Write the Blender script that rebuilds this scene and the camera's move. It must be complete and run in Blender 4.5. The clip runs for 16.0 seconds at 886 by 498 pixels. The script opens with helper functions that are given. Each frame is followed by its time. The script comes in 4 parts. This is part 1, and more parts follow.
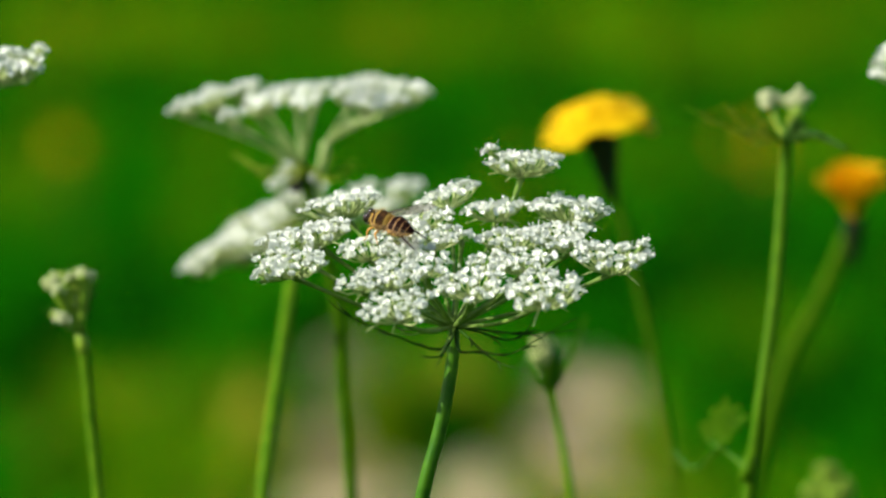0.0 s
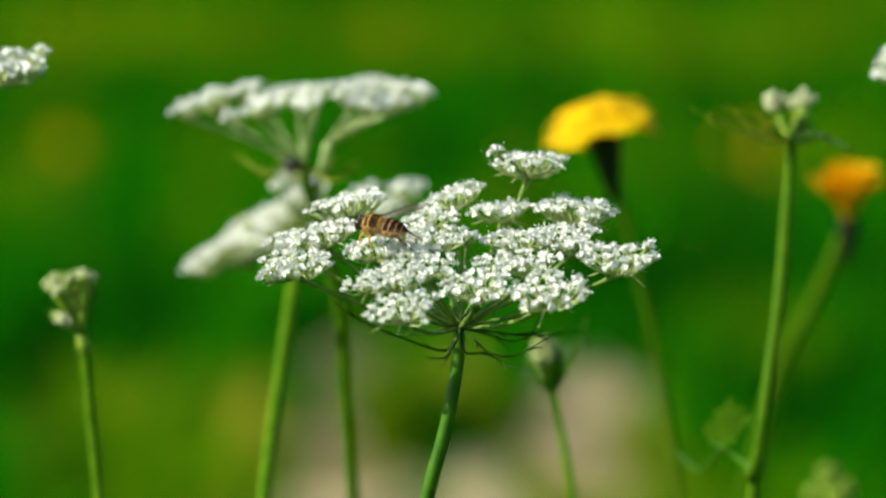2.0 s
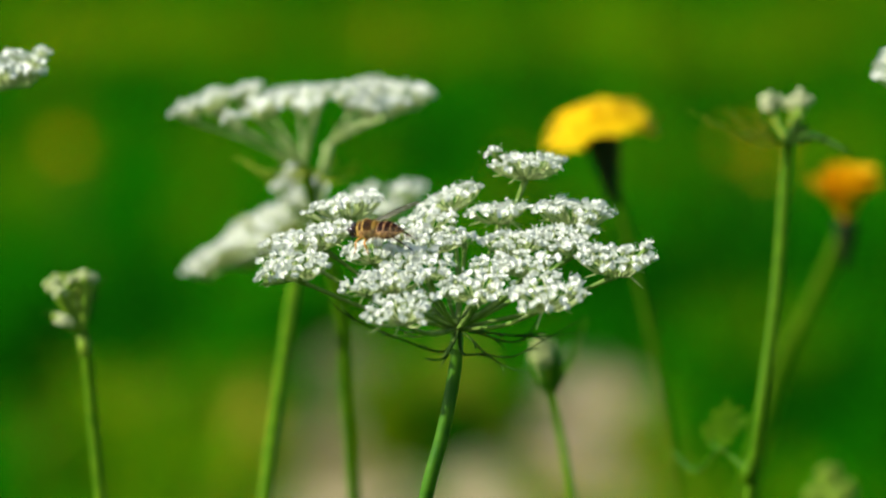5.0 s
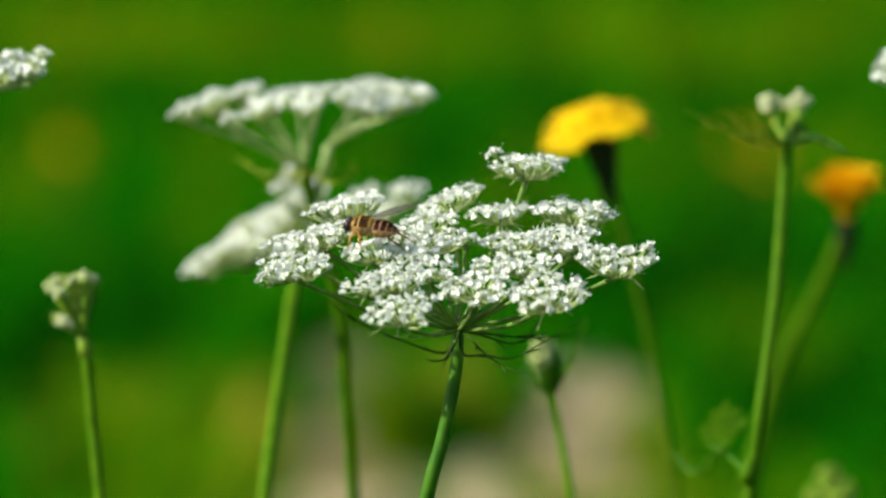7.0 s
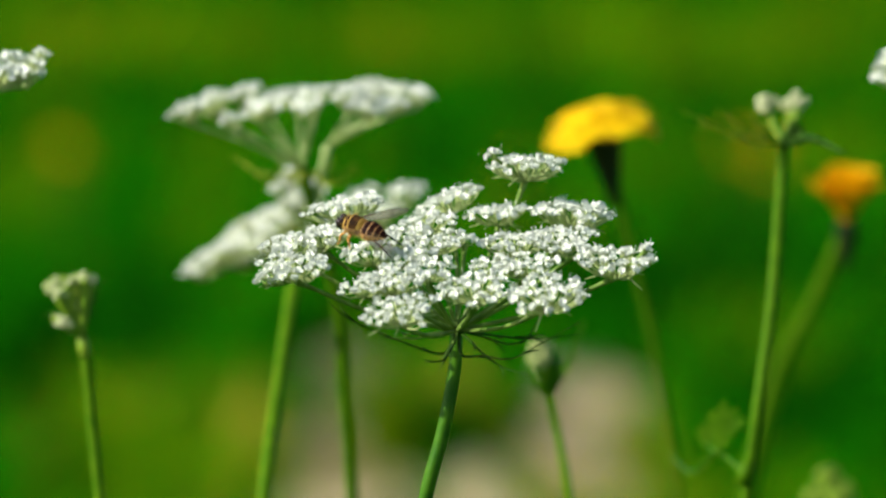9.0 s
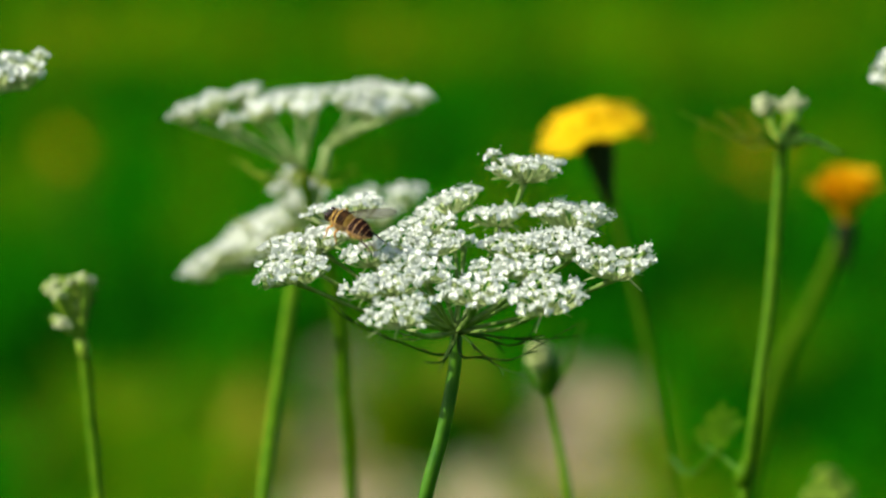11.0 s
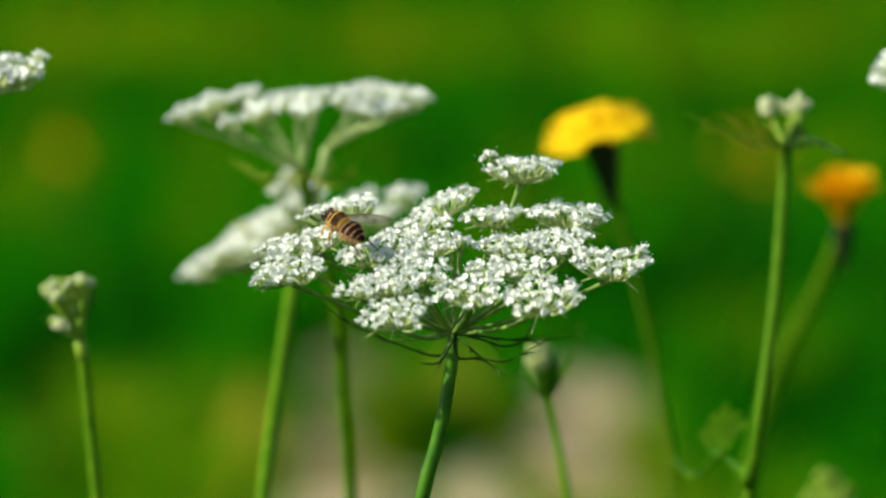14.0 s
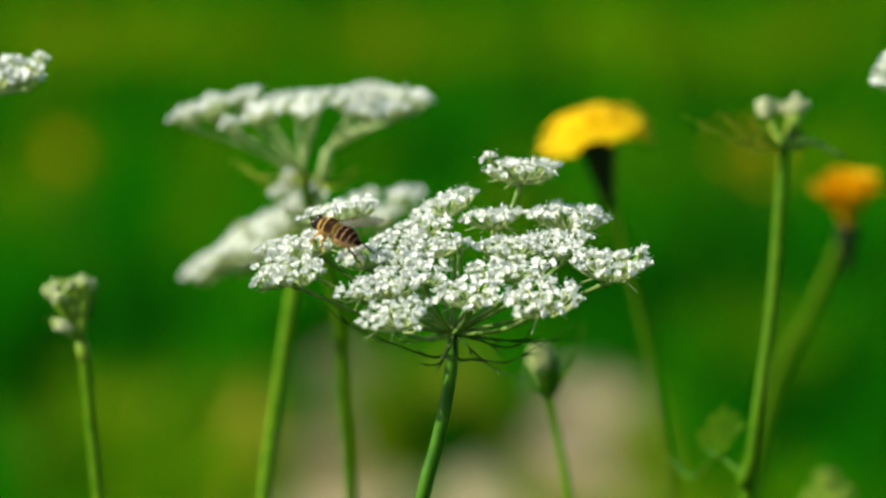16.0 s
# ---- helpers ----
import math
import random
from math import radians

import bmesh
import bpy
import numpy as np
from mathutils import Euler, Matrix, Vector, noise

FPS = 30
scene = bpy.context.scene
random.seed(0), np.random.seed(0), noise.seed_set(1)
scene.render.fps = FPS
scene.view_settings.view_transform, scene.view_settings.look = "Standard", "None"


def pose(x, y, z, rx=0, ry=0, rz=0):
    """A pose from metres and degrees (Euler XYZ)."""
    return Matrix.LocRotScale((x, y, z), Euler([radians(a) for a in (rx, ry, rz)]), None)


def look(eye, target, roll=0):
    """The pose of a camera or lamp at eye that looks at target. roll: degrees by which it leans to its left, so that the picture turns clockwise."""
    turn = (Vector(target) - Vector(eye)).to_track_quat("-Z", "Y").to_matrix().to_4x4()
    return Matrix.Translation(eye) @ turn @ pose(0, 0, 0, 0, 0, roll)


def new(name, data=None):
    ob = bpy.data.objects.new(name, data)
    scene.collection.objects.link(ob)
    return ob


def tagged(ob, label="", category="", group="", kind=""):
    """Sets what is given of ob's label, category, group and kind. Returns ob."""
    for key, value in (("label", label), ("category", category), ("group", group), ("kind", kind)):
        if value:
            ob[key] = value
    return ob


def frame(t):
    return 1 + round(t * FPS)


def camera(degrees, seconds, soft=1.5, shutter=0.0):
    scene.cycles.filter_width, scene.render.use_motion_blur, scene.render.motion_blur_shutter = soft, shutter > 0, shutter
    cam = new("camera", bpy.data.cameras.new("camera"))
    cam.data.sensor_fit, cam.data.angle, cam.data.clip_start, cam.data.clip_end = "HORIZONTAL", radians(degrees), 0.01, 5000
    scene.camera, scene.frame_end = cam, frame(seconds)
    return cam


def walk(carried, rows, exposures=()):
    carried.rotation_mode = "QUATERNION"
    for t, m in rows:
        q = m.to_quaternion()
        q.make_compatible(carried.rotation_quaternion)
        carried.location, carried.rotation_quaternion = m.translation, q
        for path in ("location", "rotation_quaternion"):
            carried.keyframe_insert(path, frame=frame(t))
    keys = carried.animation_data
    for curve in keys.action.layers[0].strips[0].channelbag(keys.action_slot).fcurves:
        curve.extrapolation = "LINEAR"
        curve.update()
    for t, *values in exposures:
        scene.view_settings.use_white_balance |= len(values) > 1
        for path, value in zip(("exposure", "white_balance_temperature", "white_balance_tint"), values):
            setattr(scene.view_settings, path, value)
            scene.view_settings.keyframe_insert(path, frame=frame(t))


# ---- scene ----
EYE = (0, -1.955, 0.845)
cam = camera(5.2, 16.0, soft=2.5)
cam.data.dof.use_dof = True
cam.data.dof.focus_distance = 1.983
cam.data.dof.aperture_fstop = 14.7
PATH = [
    (0, look(EYE, (-0.00000, 0, 0.50000))),
    (0.5, look(EYE, (-0.00011, 0, 0.50006))),
    (1, look(EYE, (-0.00017, 0, 0.50011))),
    (1.5, look(EYE, (-0.00024, 0, 0.50017))),
    (2, look(EYE, (-0.00034, 0, 0.50020))),
    (2.5, look(EYE, (-0.00039, 0, 0.50023))),
    (3, look(EYE, (-0.00045, 0, 0.50029))),
    (3.5, look(EYE, (-0.00053, 0, 0.50036))),
    (4, look(EYE, (-0.00057, 0, 0.50043))),
    (6.5, look(EYE, (-0.00046, 0, 0.50055))),
    (7, look(EYE, (-0.00045, 0, 0.50070))),
    (7.5, look(EYE, (-0.00037, 0, 0.50076))),
    (8, look(EYE, (-0.00030, 0, 0.50081))),
    (8.5, look(EYE, (-0.00025, 0, 0.50086))),
    (9, look(EYE, (-0.00023, 0, 0.50086))),
    (11.5, look(EYE, (-0.00009, 0, 0.50118))),
    (12, look(EYE, (0.00008, 0, 0.50126))),
    (12.5, look(EYE, (0.00013, 0, 0.50129))),
    (13, look(EYE, (0.00017, 0, 0.50128))),
    (13.5, look(EYE, (0.00018, 0, 0.50128))),
    (14, look(EYE, (0.00001, 0, 0.50136))),
    (14.5, look(EYE, (-0.00011, 0, 0.50146))),
    (15, look(EYE, (-0.00008, 0, 0.50149))),
    (15.5, look(EYE, (-0.00011, 0, 0.50152))),
    (16, look(EYE, (-0.00017, 0, 0.50161))),
]
walk(cam, PATH)

# ---- light ----
scene.view_settings.exposure = 0.48
world = bpy.data.worlds.new("sky")
scene.world = world
world.use_nodes = True
sky = world.node_tree.nodes.new("ShaderNodeTexSky")
sky.sky_type = "NISHITA"
sky.sun_disc = False
SUN_UP, SUN_AZ = radians(37), radians(-103)
sky.sun_elevation, sky.sun_rotation = SUN_UP, SUN_AZ
back = world.node_tree.nodes["Background"]
world.node_tree.links.new(sky.outputs["Color"], back.inputs["Color"])
back.inputs["Strength"].default_value = 0.10
sun = new("sun", bpy.data.lights.new("sun", "SUN"))
sun.data.energy, sun.data.angle, sun.data.color = 5.0, radians(0.5), (1.0, 0.97, 0.91)
SUN_WAY = Vector((math.sin(SUN_AZ) * math.cos(SUN_UP), math.cos(SUN_AZ) * math.cos(SUN_UP), math.sin(SUN_UP)))
sun.matrix_world = look(SUN_WAY * 20, (0, 0, 0))


# ---- materials ----
def shade(name, low, high, scale=200.0, rough=0.6, thin=0.0, bump=0.0, island=0.0, patch=0.0, patch_scale=4.0, patch_colour=(0, 0, 0), piece=0.0, gloss=0.3):
    """Two colours mixed by fine noise; thin: share of light let through; island, piece: brightness spread from piece to piece."""
    m = bpy.data.materials.new(name)
    m.use_nodes = True
    n, l = m.node_tree.nodes, m.node_tree.links
    b = n["Principled BSDF"]
    b.inputs["Roughness"].default_value = rough
    b.inputs["Specular IOR Level"].default_value = gloss
    co = n.new("ShaderNodeTexCoord")
    tex = n.new("ShaderNodeTexNoise")
    tex.inputs["Scale"].default_value, tex.inputs["Detail"].default_value = scale, 5
    l.new(co.outputs["Object"], tex.inputs["Vector"])
    ramp = n.new("ShaderNodeValToRGB")
    ramp.color_ramp.elements[0].position, ramp.color_ramp.elements[1].position = 0.32, 0.68
    ramp.color_ramp.elements[0].color, ramp.color_ramp.elements[1].color = (*low, 1), (*high, 1)
    l.new(tex.outputs["Fac"], ramp.inputs["Fac"])
    out = ramp.outputs["Color"]
    if patch:
        big = n.new("ShaderNodeTexNoise")
        big.inputs["Scale"].default_value, big.inputs["Detail"].default_value = patch_scale, 3
        l.new(co.outputs["Object"], big.inputs["Vector"])
        rng = n.new("ShaderNodeMapRange")
        rng.inputs["From Min"].default_value, rng.inputs["From Max"].default_value = 0.45, 0.62
        rng.inputs["To Max"].default_value = patch
        l.new(big.outputs["Fac"], rng.inputs["Value"])
        mix = n.new("ShaderNodeMix")
        mix.data_type = "RGBA"
        mix.inputs["B"].default_value = (*patch_colour, 1)
        for s in mix.inputs:
            if s.name == "B" and s.type == "RGBA":
                s.default_value = (*patch_colour, 1)
        l.new(rng.outputs["Result"], mix.inputs[0])
        l.new(out, mix.inputs[6])
        out = mix.outputs[2]
    for amount, node, socket in ((island, "ShaderNodeNewGeometry", "Random Per Island"), (piece, "ShaderNodeObjectInfo", "Random")):
        if amount:
            geo = n.new(node)
            rng = n.new("ShaderNodeMapRange")
            rng.inputs["To Min"].default_value, rng.inputs["To Max"].default_value = 1 - amount, 1 + amount
            l.new(geo.outputs[socket], rng.inputs["Value"])
            hsv = n.new("ShaderNodeHueSaturation")
            l.new(rng.outputs["Result"], hsv.inputs["Value"])
            l.new(out, hsv.inputs["Color"])
            out = hsv.outputs["Color"]
    l.new(out, b.inputs["Base Color"])
    if bump:
        bp = n.new("ShaderNodeBump")
        bp.inputs["Strength"].default_value, bp.inputs["Distance"].default_value = bump, 0.0008
        l.new(tex.outputs["Fac"], bp.inputs["Height"])
        l.new(bp.outputs["Normal"], b.inputs["Normal"])
    if thin:
        tr = n.new("ShaderNodeBsdfTranslucent")
        l.new(out, tr.inputs["Color"])
        ms = n.new("ShaderNodeMixShader")
        ms.inputs["Fac"].default_value = thin
        l.new(b.outputs["BSDF"], ms.inputs[1])
        l.new(tr.outputs["BSDF"], ms.inputs[2])
        l.new(ms.outputs["Shader"], n["Material Output"].inputs["Surface"])
    return m


M_PETAL = shade("white_petal", (0.77, 0.80, 0.67), (0.88, 0.89, 0.79), 900, 0.6, thin=0.2, piece=0.05, island=0.05, gloss=0.15)
M_CENTRE = shade("floret_centre", (0.40, 0.50, 0.14), (0.58, 0.64, 0.28), 900, 0.6)
M_RAY = shade("umbel_ray", (0.10, 0.21, 0.02), (0.25, 0.37, 0.075), 300, 0.55, thin=0.2, gloss=0.2)
M_PEDICEL = shade("cream_pedicel", (0.40, 0.50, 0.13), (0.60, 0.67, 0.32), 400, 0.6, thin=0.2, piece=0.12)
M_PALE = shade("pale_pedicel", (0.30, 0.42, 0.09), (0.52, 0.60, 0.26), 400, 0.6, thin=0.2, island=0.12)
M_BUD_GREEN = shade("green_bud", (0.13, 0.26, 0.006), (0.30, 0.44, 0.03), 240, 0.6, thin=0.2, piece=0.2)
M_BUD = shade("closed_bud", (0.28, 0.40, 0.04), (0.70, 0.70, 0.34), 240, 0.6, thin=0.2, piece=0.2)
M_BUD_WHITE = shade("whitish_bud", (0.46, 0.52, 0.22), (0.74, 0.75, 0.45), 240, 0.6, thin=0.2, piece=0.12)
M_STEM = shade("ridged_stem", (0.055, 0.16, 0.002), (0.10, 0.235, 0.004), 260, 0.55, thin=0.35, bump=0.3, patch=0.25, patch_scale=30, patch_colour=(0.11, 0.24, 0.005), gloss=0.06)
M_STEM_THIN = shade("thin_green_stem", (0.07, 0.21, 0.003), (0.13, 0.30, 0.006), 260, 0.5, thin=0.42, bump=0.3, gloss=0.1)
M_STEM_OLIVE = shade("olive_stem", (0.08, 0.21, 0.003), (0.145, 0.30, 0.008), 260, 0.6, thin=0.45, bump=0.3, gloss=0.06)
M_FROND = shade("pale_frond", (0.32, 0.40, 0.02), (0.48, 0.55, 0.06), 300, 0.6, thin=0.4, gloss=0.1)
M_STEM_DEEP = shade("deep_green_stem", (0.028, 0.115, 0.004), (0.07, 0.19, 0.006), 260, 0.38, thin=0.12, bump=0.3, patch=0.15, patch_scale=30, patch_colour=(0.09, 0.21, 0.006), gloss=0.12)
M_BRACT = shade("bract_green", (0.012, 0.042, 0.004), (0.045, 0.11, 0.009), 500, 0.6, thin=0.05, gloss=0.08)
M_CALYX = shade("dark_calyx", (0.008, 0.016, 0.004), (0.02, 0.035, 0.008), 500, 0.8, bump=0.4, gloss=0.1)
M_YELLOW = shade("yellow_ray", (0.86, 0.56, 0.002), (0.90, 0.66, 0.006), 3, 0.6, thin=0.42, piece=0.05, gloss=0.1)
M_AMBER = shade("amber_ray", (0.84, 0.46, 0.001), (0.90, 0.58, 0.004), 3, 0.6, thin=0.42, piece=0.05, gloss=0.1)
M_GRASS = shade("green_grass", (0.005, 0.155, 0.0006), (0.018, 0.24, 0.0012), 30, 0.7, thin=0.25, island=0.3, gloss=0.0)
M_OLIVE = shade("olive_grass", (0.07, 0.21, 0.001), (0.145, 0.285, 0.003), 30, 0.7, thin=0.25, island=0.3, gloss=0.0)
M_STRAW = shade("straw_grass", (0.25, 0.25, 0.012), (0.40, 0.375, 0.03), 30, 0.8, thin=0.2, island=0.3, gloss=0.0)
M_LIME = shade("yellow_green_grass", (0.13, 0.24, 0.001), (0.23, 0.34, 0.003), 30, 0.7, thin=0.25, island=0.3, gloss=0.0)
# darker grass green for shaded stretches, and the rosette's own leaf colour
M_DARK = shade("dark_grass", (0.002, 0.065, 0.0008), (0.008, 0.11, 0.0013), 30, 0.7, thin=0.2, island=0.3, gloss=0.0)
M_GROUND = shade("meadow_soil", (0.02, 0.075, 0.003), (0.05, 0.11, 0.005), 14, 0.95, bump=0.5, patch=0.7, patch_scale=1.2, patch_colour=(0.02, 0.10, 0.003), gloss=0.0)
M_SOIL = shade("bare_soil", (0.30, 0.235, 0.105), (0.48, 0.395, 0.22), 60, 0.95, bump=0.8, patch=0.85, patch_scale=14, patch_colour=(0.10, 0.09, 0.022), gloss=0.05)
M_PEBBLE = shade("pebble", (0.34, 0.27, 0.18), (0.54, 0.45, 0.33), 120, 0.85, bump=0.3, island=0.25, gloss=0.1)
M_FLY_BLACK = shade("fly_black", (0.010, 0.008, 0.006), (0.026, 0.018, 0.012), 900, 0.55, gloss=0.3)
M_FLY_BAND = shade("fly_band", (0.006, 0.002, 0.0015), (0.022, 0.006, 0.003), 900, 0.7, gloss=0.06)
M_FLY_YELLOW = shade("fly_yellow", (0.12, 0.045, 0.012), (0.55, 0.33, 0.12), 1100, 0.5)
M_FLY_BELLY = shade("fly_belly", (0.05, 0.018, 0.007), (0.30, 0.14, 0.05), 900, 0.5)
M_FLY_RUST = shade("fly_rust_band", (0.10, 0.04, 0.012), (0.42, 0.23, 0.08), 1100, 0.5)
M_FLY_MOTTLE = shade("fly_mottled_back", (0.005, 0.003, 0.002), (0.09, 0.04, 0.01), 600, 0.75, gloss=0.08)
M_FLY_FUR = shade("fly_fur", (0.36, 0.20, 0.025), (0.66, 0.44, 0.10), 900, 0.7, thin=0.2, island=0.2)
M_FLY_LEG = shade("fly_leg", (0.45, 0.20, 0.03), (0.6, 0.30, 0.05), 900, 0.5)
M_EYE = shade("fly_eye", (0.02, 0.010, 0.008), (0.045, 0.022, 0.015), 900, 0.2, gloss=0.6)


def membrane(name, colour, share):
    """A thin see-through wing skin, tinted and glossy."""
    m = bpy.data.materials.new(name)
    m.use_nodes = True
    n, l = m.node_tree.nodes, m.node_tree.links
    n["Principled BSDF"].inputs["Base Color"].default_value = (*colour, 1)
    n["Principled BSDF"].inputs["Roughness"].default_value = 0.5
    clear, mix = n.new("ShaderNodeBsdfTransparent"), n.new("ShaderNodeMixShader")
    mix.inputs["Fac"].default_value = share
    l.new(clear.outputs["BSDF"], mix.inputs[1])
    l.new(n["Principled BSDF"].outputs["BSDF"], mix.inputs[2])
    l.new(mix.outputs["Shader"], n["Material Output"].inputs["Surface"])
    return m


M_WING_AMBER = membrane("amber_wing", (0.50, 0.34, 0.17), 0.045)
M_WING_SMOKY = membrane("smoky_wing", (0.12, 0.11, 0.06), 0.36)


# ---- mesh helpers ----
def mesh_of(name, bm, *materials):
    me = bpy.data.meshes.new(name)
    bm.to_mesh(me)
    bm.free()
    for m in materials:
        me.materials.append(m)
    for p in me.polygons:
        p.use_smooth = True
    return me


def part(name, bm, material, parent, label=""):
    """One mesh object under a thing or under a part; coordinates are those of the parent's space."""
    mats = material if isinstance(material, tuple) else (material,)
    ob = new(name, bm if isinstance(bm, bpy.types.Mesh) else mesh_of(name, bm, *mats))
    ob.parent = parent
    return tagged(ob, label)


def thing(name, base, label, category, group=""):
    ob = new(name)
    ob.empty_display_size = 0.02
    ob.matrix_basis = pose(*base)
    return tagged(ob, label, category, group)


def smooth_line(points, steps=4):
    """A centripetal Catmull-Rom line through the points."""
    p = [Vector(q) for q in points]
    p = [p[0] * 2 - p[1]] + p + [p[-1] * 2 - p[-2]]
    out = []
    for i in range(1, len(p) - 2):
        q = p[i - 1:i + 3]
        k = [0.0]
        for j in range(3):
            k.append(k[-1] + max(1e-6, (q[j + 1] - q[j]).length) ** 0.5)
        for n in range(steps):
            t = k[1] + (k[2] - k[1]) * n / steps
            mix = lambda a, b, ka, kb: a * ((kb - t) / (kb - ka)) + b * ((t - ka) / (kb - ka))
            a1, a2, a3 = mix(q[0], q[1], k[0], k[1]), mix(q[1], q[2], k[1], k[2]), mix(q[2], q[3], k[2], k[3])
            b1, b2 = mix(a1, a2, k[0], k[2]), mix(a2, a3, k[1], k[3])
            out.append(mix(b1, b2, k[1], k[2]))
    out.append(p[-2])
    return out


def tube(bm, points, radii, sides=6, mat=0, ridge=0.0):
    """A swept tube along points, with one radius for each; ridge makes every second side stand proud."""
    n = len(points)
    pts = [Vector(p) for p in points]
    if not hasattr(radii, "__len__"):
        radii = [radii] * n
    rings = []
    ref = Vector((0.31, 0.87, 0.2)).normalized()
    for i in range(n):
        d = (pts[min(i + 1, n - 1)] - pts[max(i - 1, 0)]).normalized()
        u = d.cross(ref)
        if u.length < 0.1:
            u = d.cross(Vector((1, 0, 0)))
        u.normalize()
        v = d.cross(u)
        ring = []
        for k in range(sides):
            a = 2 * math.pi * k / sides
            r = radii[i] * (1 + (ridge if k % 2 else -ridge))
            ring.append(bm.verts.new(pts[i] + u * (math.cos(a) * r) + v * (math.sin(a) * r)))
        rings.append(ring)
    for i in range(n - 1):
        for k in range(sides):
            f = bm.faces.new((rings[i][k], rings[i][(k + 1) % sides], rings[i + 1][(k + 1) % sides], rings[i + 1][k]))
            f.material_index = mat
    for ring in (rings[0][::-1], rings[-1]):
        bm.faces.new(ring).material_index = mat


def lathe(bm, stations, sides=14, squash=1.0, mats=None):
    """A body turned about x: stations (x, radius, z shift); mats gives the material of each stretch."""
    rings = []
    for x, r, z in stations:
        rings.append([bm.verts.new((x, math.cos(2 * math.pi * k / sides) * r, z + math.sin(2 * math.pi * k / sides) * r * squash)) for k in range(sides)])
    for i in range(len(rings) - 1):
        for k in range(sides):
            f = bm.faces.new((rings[i][k], rings[i][(k + 1) % sides], rings[i + 1][(k + 1) % sides], rings[i + 1][k]))
            f.material_index = (mats(i, k) if callable(mats) else mats[i]) if mats else 0
    bm.faces.new(rings[0][::-1])
    bm.faces.new(rings[-1])
    bmesh.ops.recalc_face_normals(bm, faces=bm.faces)


def frame_for(place, up, turn=0.0):
    """A pose at place with z along up."""
    return Matrix.Translation(place) @ Vector(up).to_track_quat("Z", "Y").to_matrix().to_4x4() @ Matrix.Rotation(turn, 4, "Z")


# ---- florets of the umbels ----
def petals_into(bm, m, r, cup, rng, stamens=3, simple=False):
    """Five rounded petals that curl inwards at the tip, a small centre and stamens."""
    for i in range(5):
        a = 2 * math.pi * i / 5 + rng.uniform(-0.15, 0.15)
        size = r * (1.25 if i == 0 else rng.uniform(0.75, 1.05))
        t = m @ Matrix.Rotation(a, 4, "Z") @ Matrix.Rotation(-cup + rng.uniform(-0.35, 0.35), 4, "Y") @ Matrix.Rotation(rng.uniform(-0.4, 0.4), 4, "X")
        if simple:
            pts = ((0.10, 0, 0), (0.48, -0.38, 0.06), (0.92, -0.34, 0.20), (0.92, 0.34, 0.20), (0.48, 0.38, 0.06))
            bm.faces.new([bm.verts.new(t @ (Vector(p) * size)) for p in pts])
            continue
        rows = [[bm.verts.new(t @ (Vector((x, y * w, z + abs(y) * lift)) * size)) for y in (-1, 0, 1)] for x, w, z, lift in ((0.06, 0.10, 0.0, 0.0), (0.50, 0.46, -0.06, 0.10), (0.88, 0.44, 0.10, 0.10), (0.86, 0.20, 0.34, 0.0))]
        for k in range(3):
            for c in range(2):
                bm.faces.new((rows[k][c], rows[k][c + 1], rows[k + 1][c + 1], rows[k + 1][c]))
    tip = bm.verts.new(m @ Vector((0, 0, 0.25 * r)))
    rim = [bm.verts.new(m @ Vector((math.cos(k * 1.57) * 0.26 * r, math.sin(k * 1.57) * 0.26 * r, 0.04 * r))) for k in range(4)]
    for k in range(4):
        bm.faces.new((rim[k], rim[(k + 1) % 4], tip)).material_index = 1
    for i in range(stamens):
        a = rng.uniform(0, 6.28)
        end = m @ (Vector((math.cos(a) * 0.5, math.sin(a) * 0.5, rng.uniform(0.8, 1.35))) * r)
        root = m @ Vector((0, 0, 0.1 * r))
        side = (m.to_3x3() @ Vector((-math.sin(a), math.cos(a), 0))).normalized() * 0.06 * r
        knob = 0.12 * r
        a1, a2, a3 = bm.verts.new(root - side), bm.verts.new(root + side), bm.verts.new(end)
        bm.faces.new((a1, a2, a3))
        w = [bm.verts.new(end + m.to_3x3() @ Vector(p) * knob) for p in ((1, 0, 0), (-0.5, 0.87, 0), (-0.5, -0.87, 0), (0, 0, 1.1))]
        for q in ((0, 1, 3), (1, 2, 3), (2, 0, 3)):
            bm.faces.new([w[k] for k in q])


FLORETS = []
for _i in range(8):
    _bm = bmesh.new()
    petals_into(_bm, Matrix(), 0.00110, (0.25, 0.6, 0.4, 0.75, 0.45, 0.15, 0.65, 0.35)[_i], random.Random(40 + _i), (2, 1, 0, 3)[_i % 4])
    FLORETS.append(mesh_of("floret", _bm, M_PETAL, M_CENTRE))


def unit_stalk():
    """A thin stalk one unit long along z, bowed towards x."""
    bm = bmesh.new()
    tube(bm, [(0, 0, 0), (0.085, 0, 0.35), (0.09, 0, 0.7), (0, 0, 1)], [0.032, 0.026, 0.026, 0.036], 4)
    return mesh_of("pedicel", bm, M_PEDICEL)


def unit_bracteole():
    bm = bmesh.new()
    tube(bm, [(0, 0, 0), (0, 0.10, 0.5), (0, -0.06, 1)], [0.036, 0.032, 0.010], 4)
    return mesh_of("bracteole", bm, M_PALE)


STALK, BRACTEOLE = unit_stalk(), unit_bracteole()


def between(a, b, turn=0.0):
    """A pose at a whose z runs to b, one unit being their distance."""
    d = Vector(b) - Vector(a)
    return frame_for(a, d, turn) @ Matrix.Scale(d.length, 4)


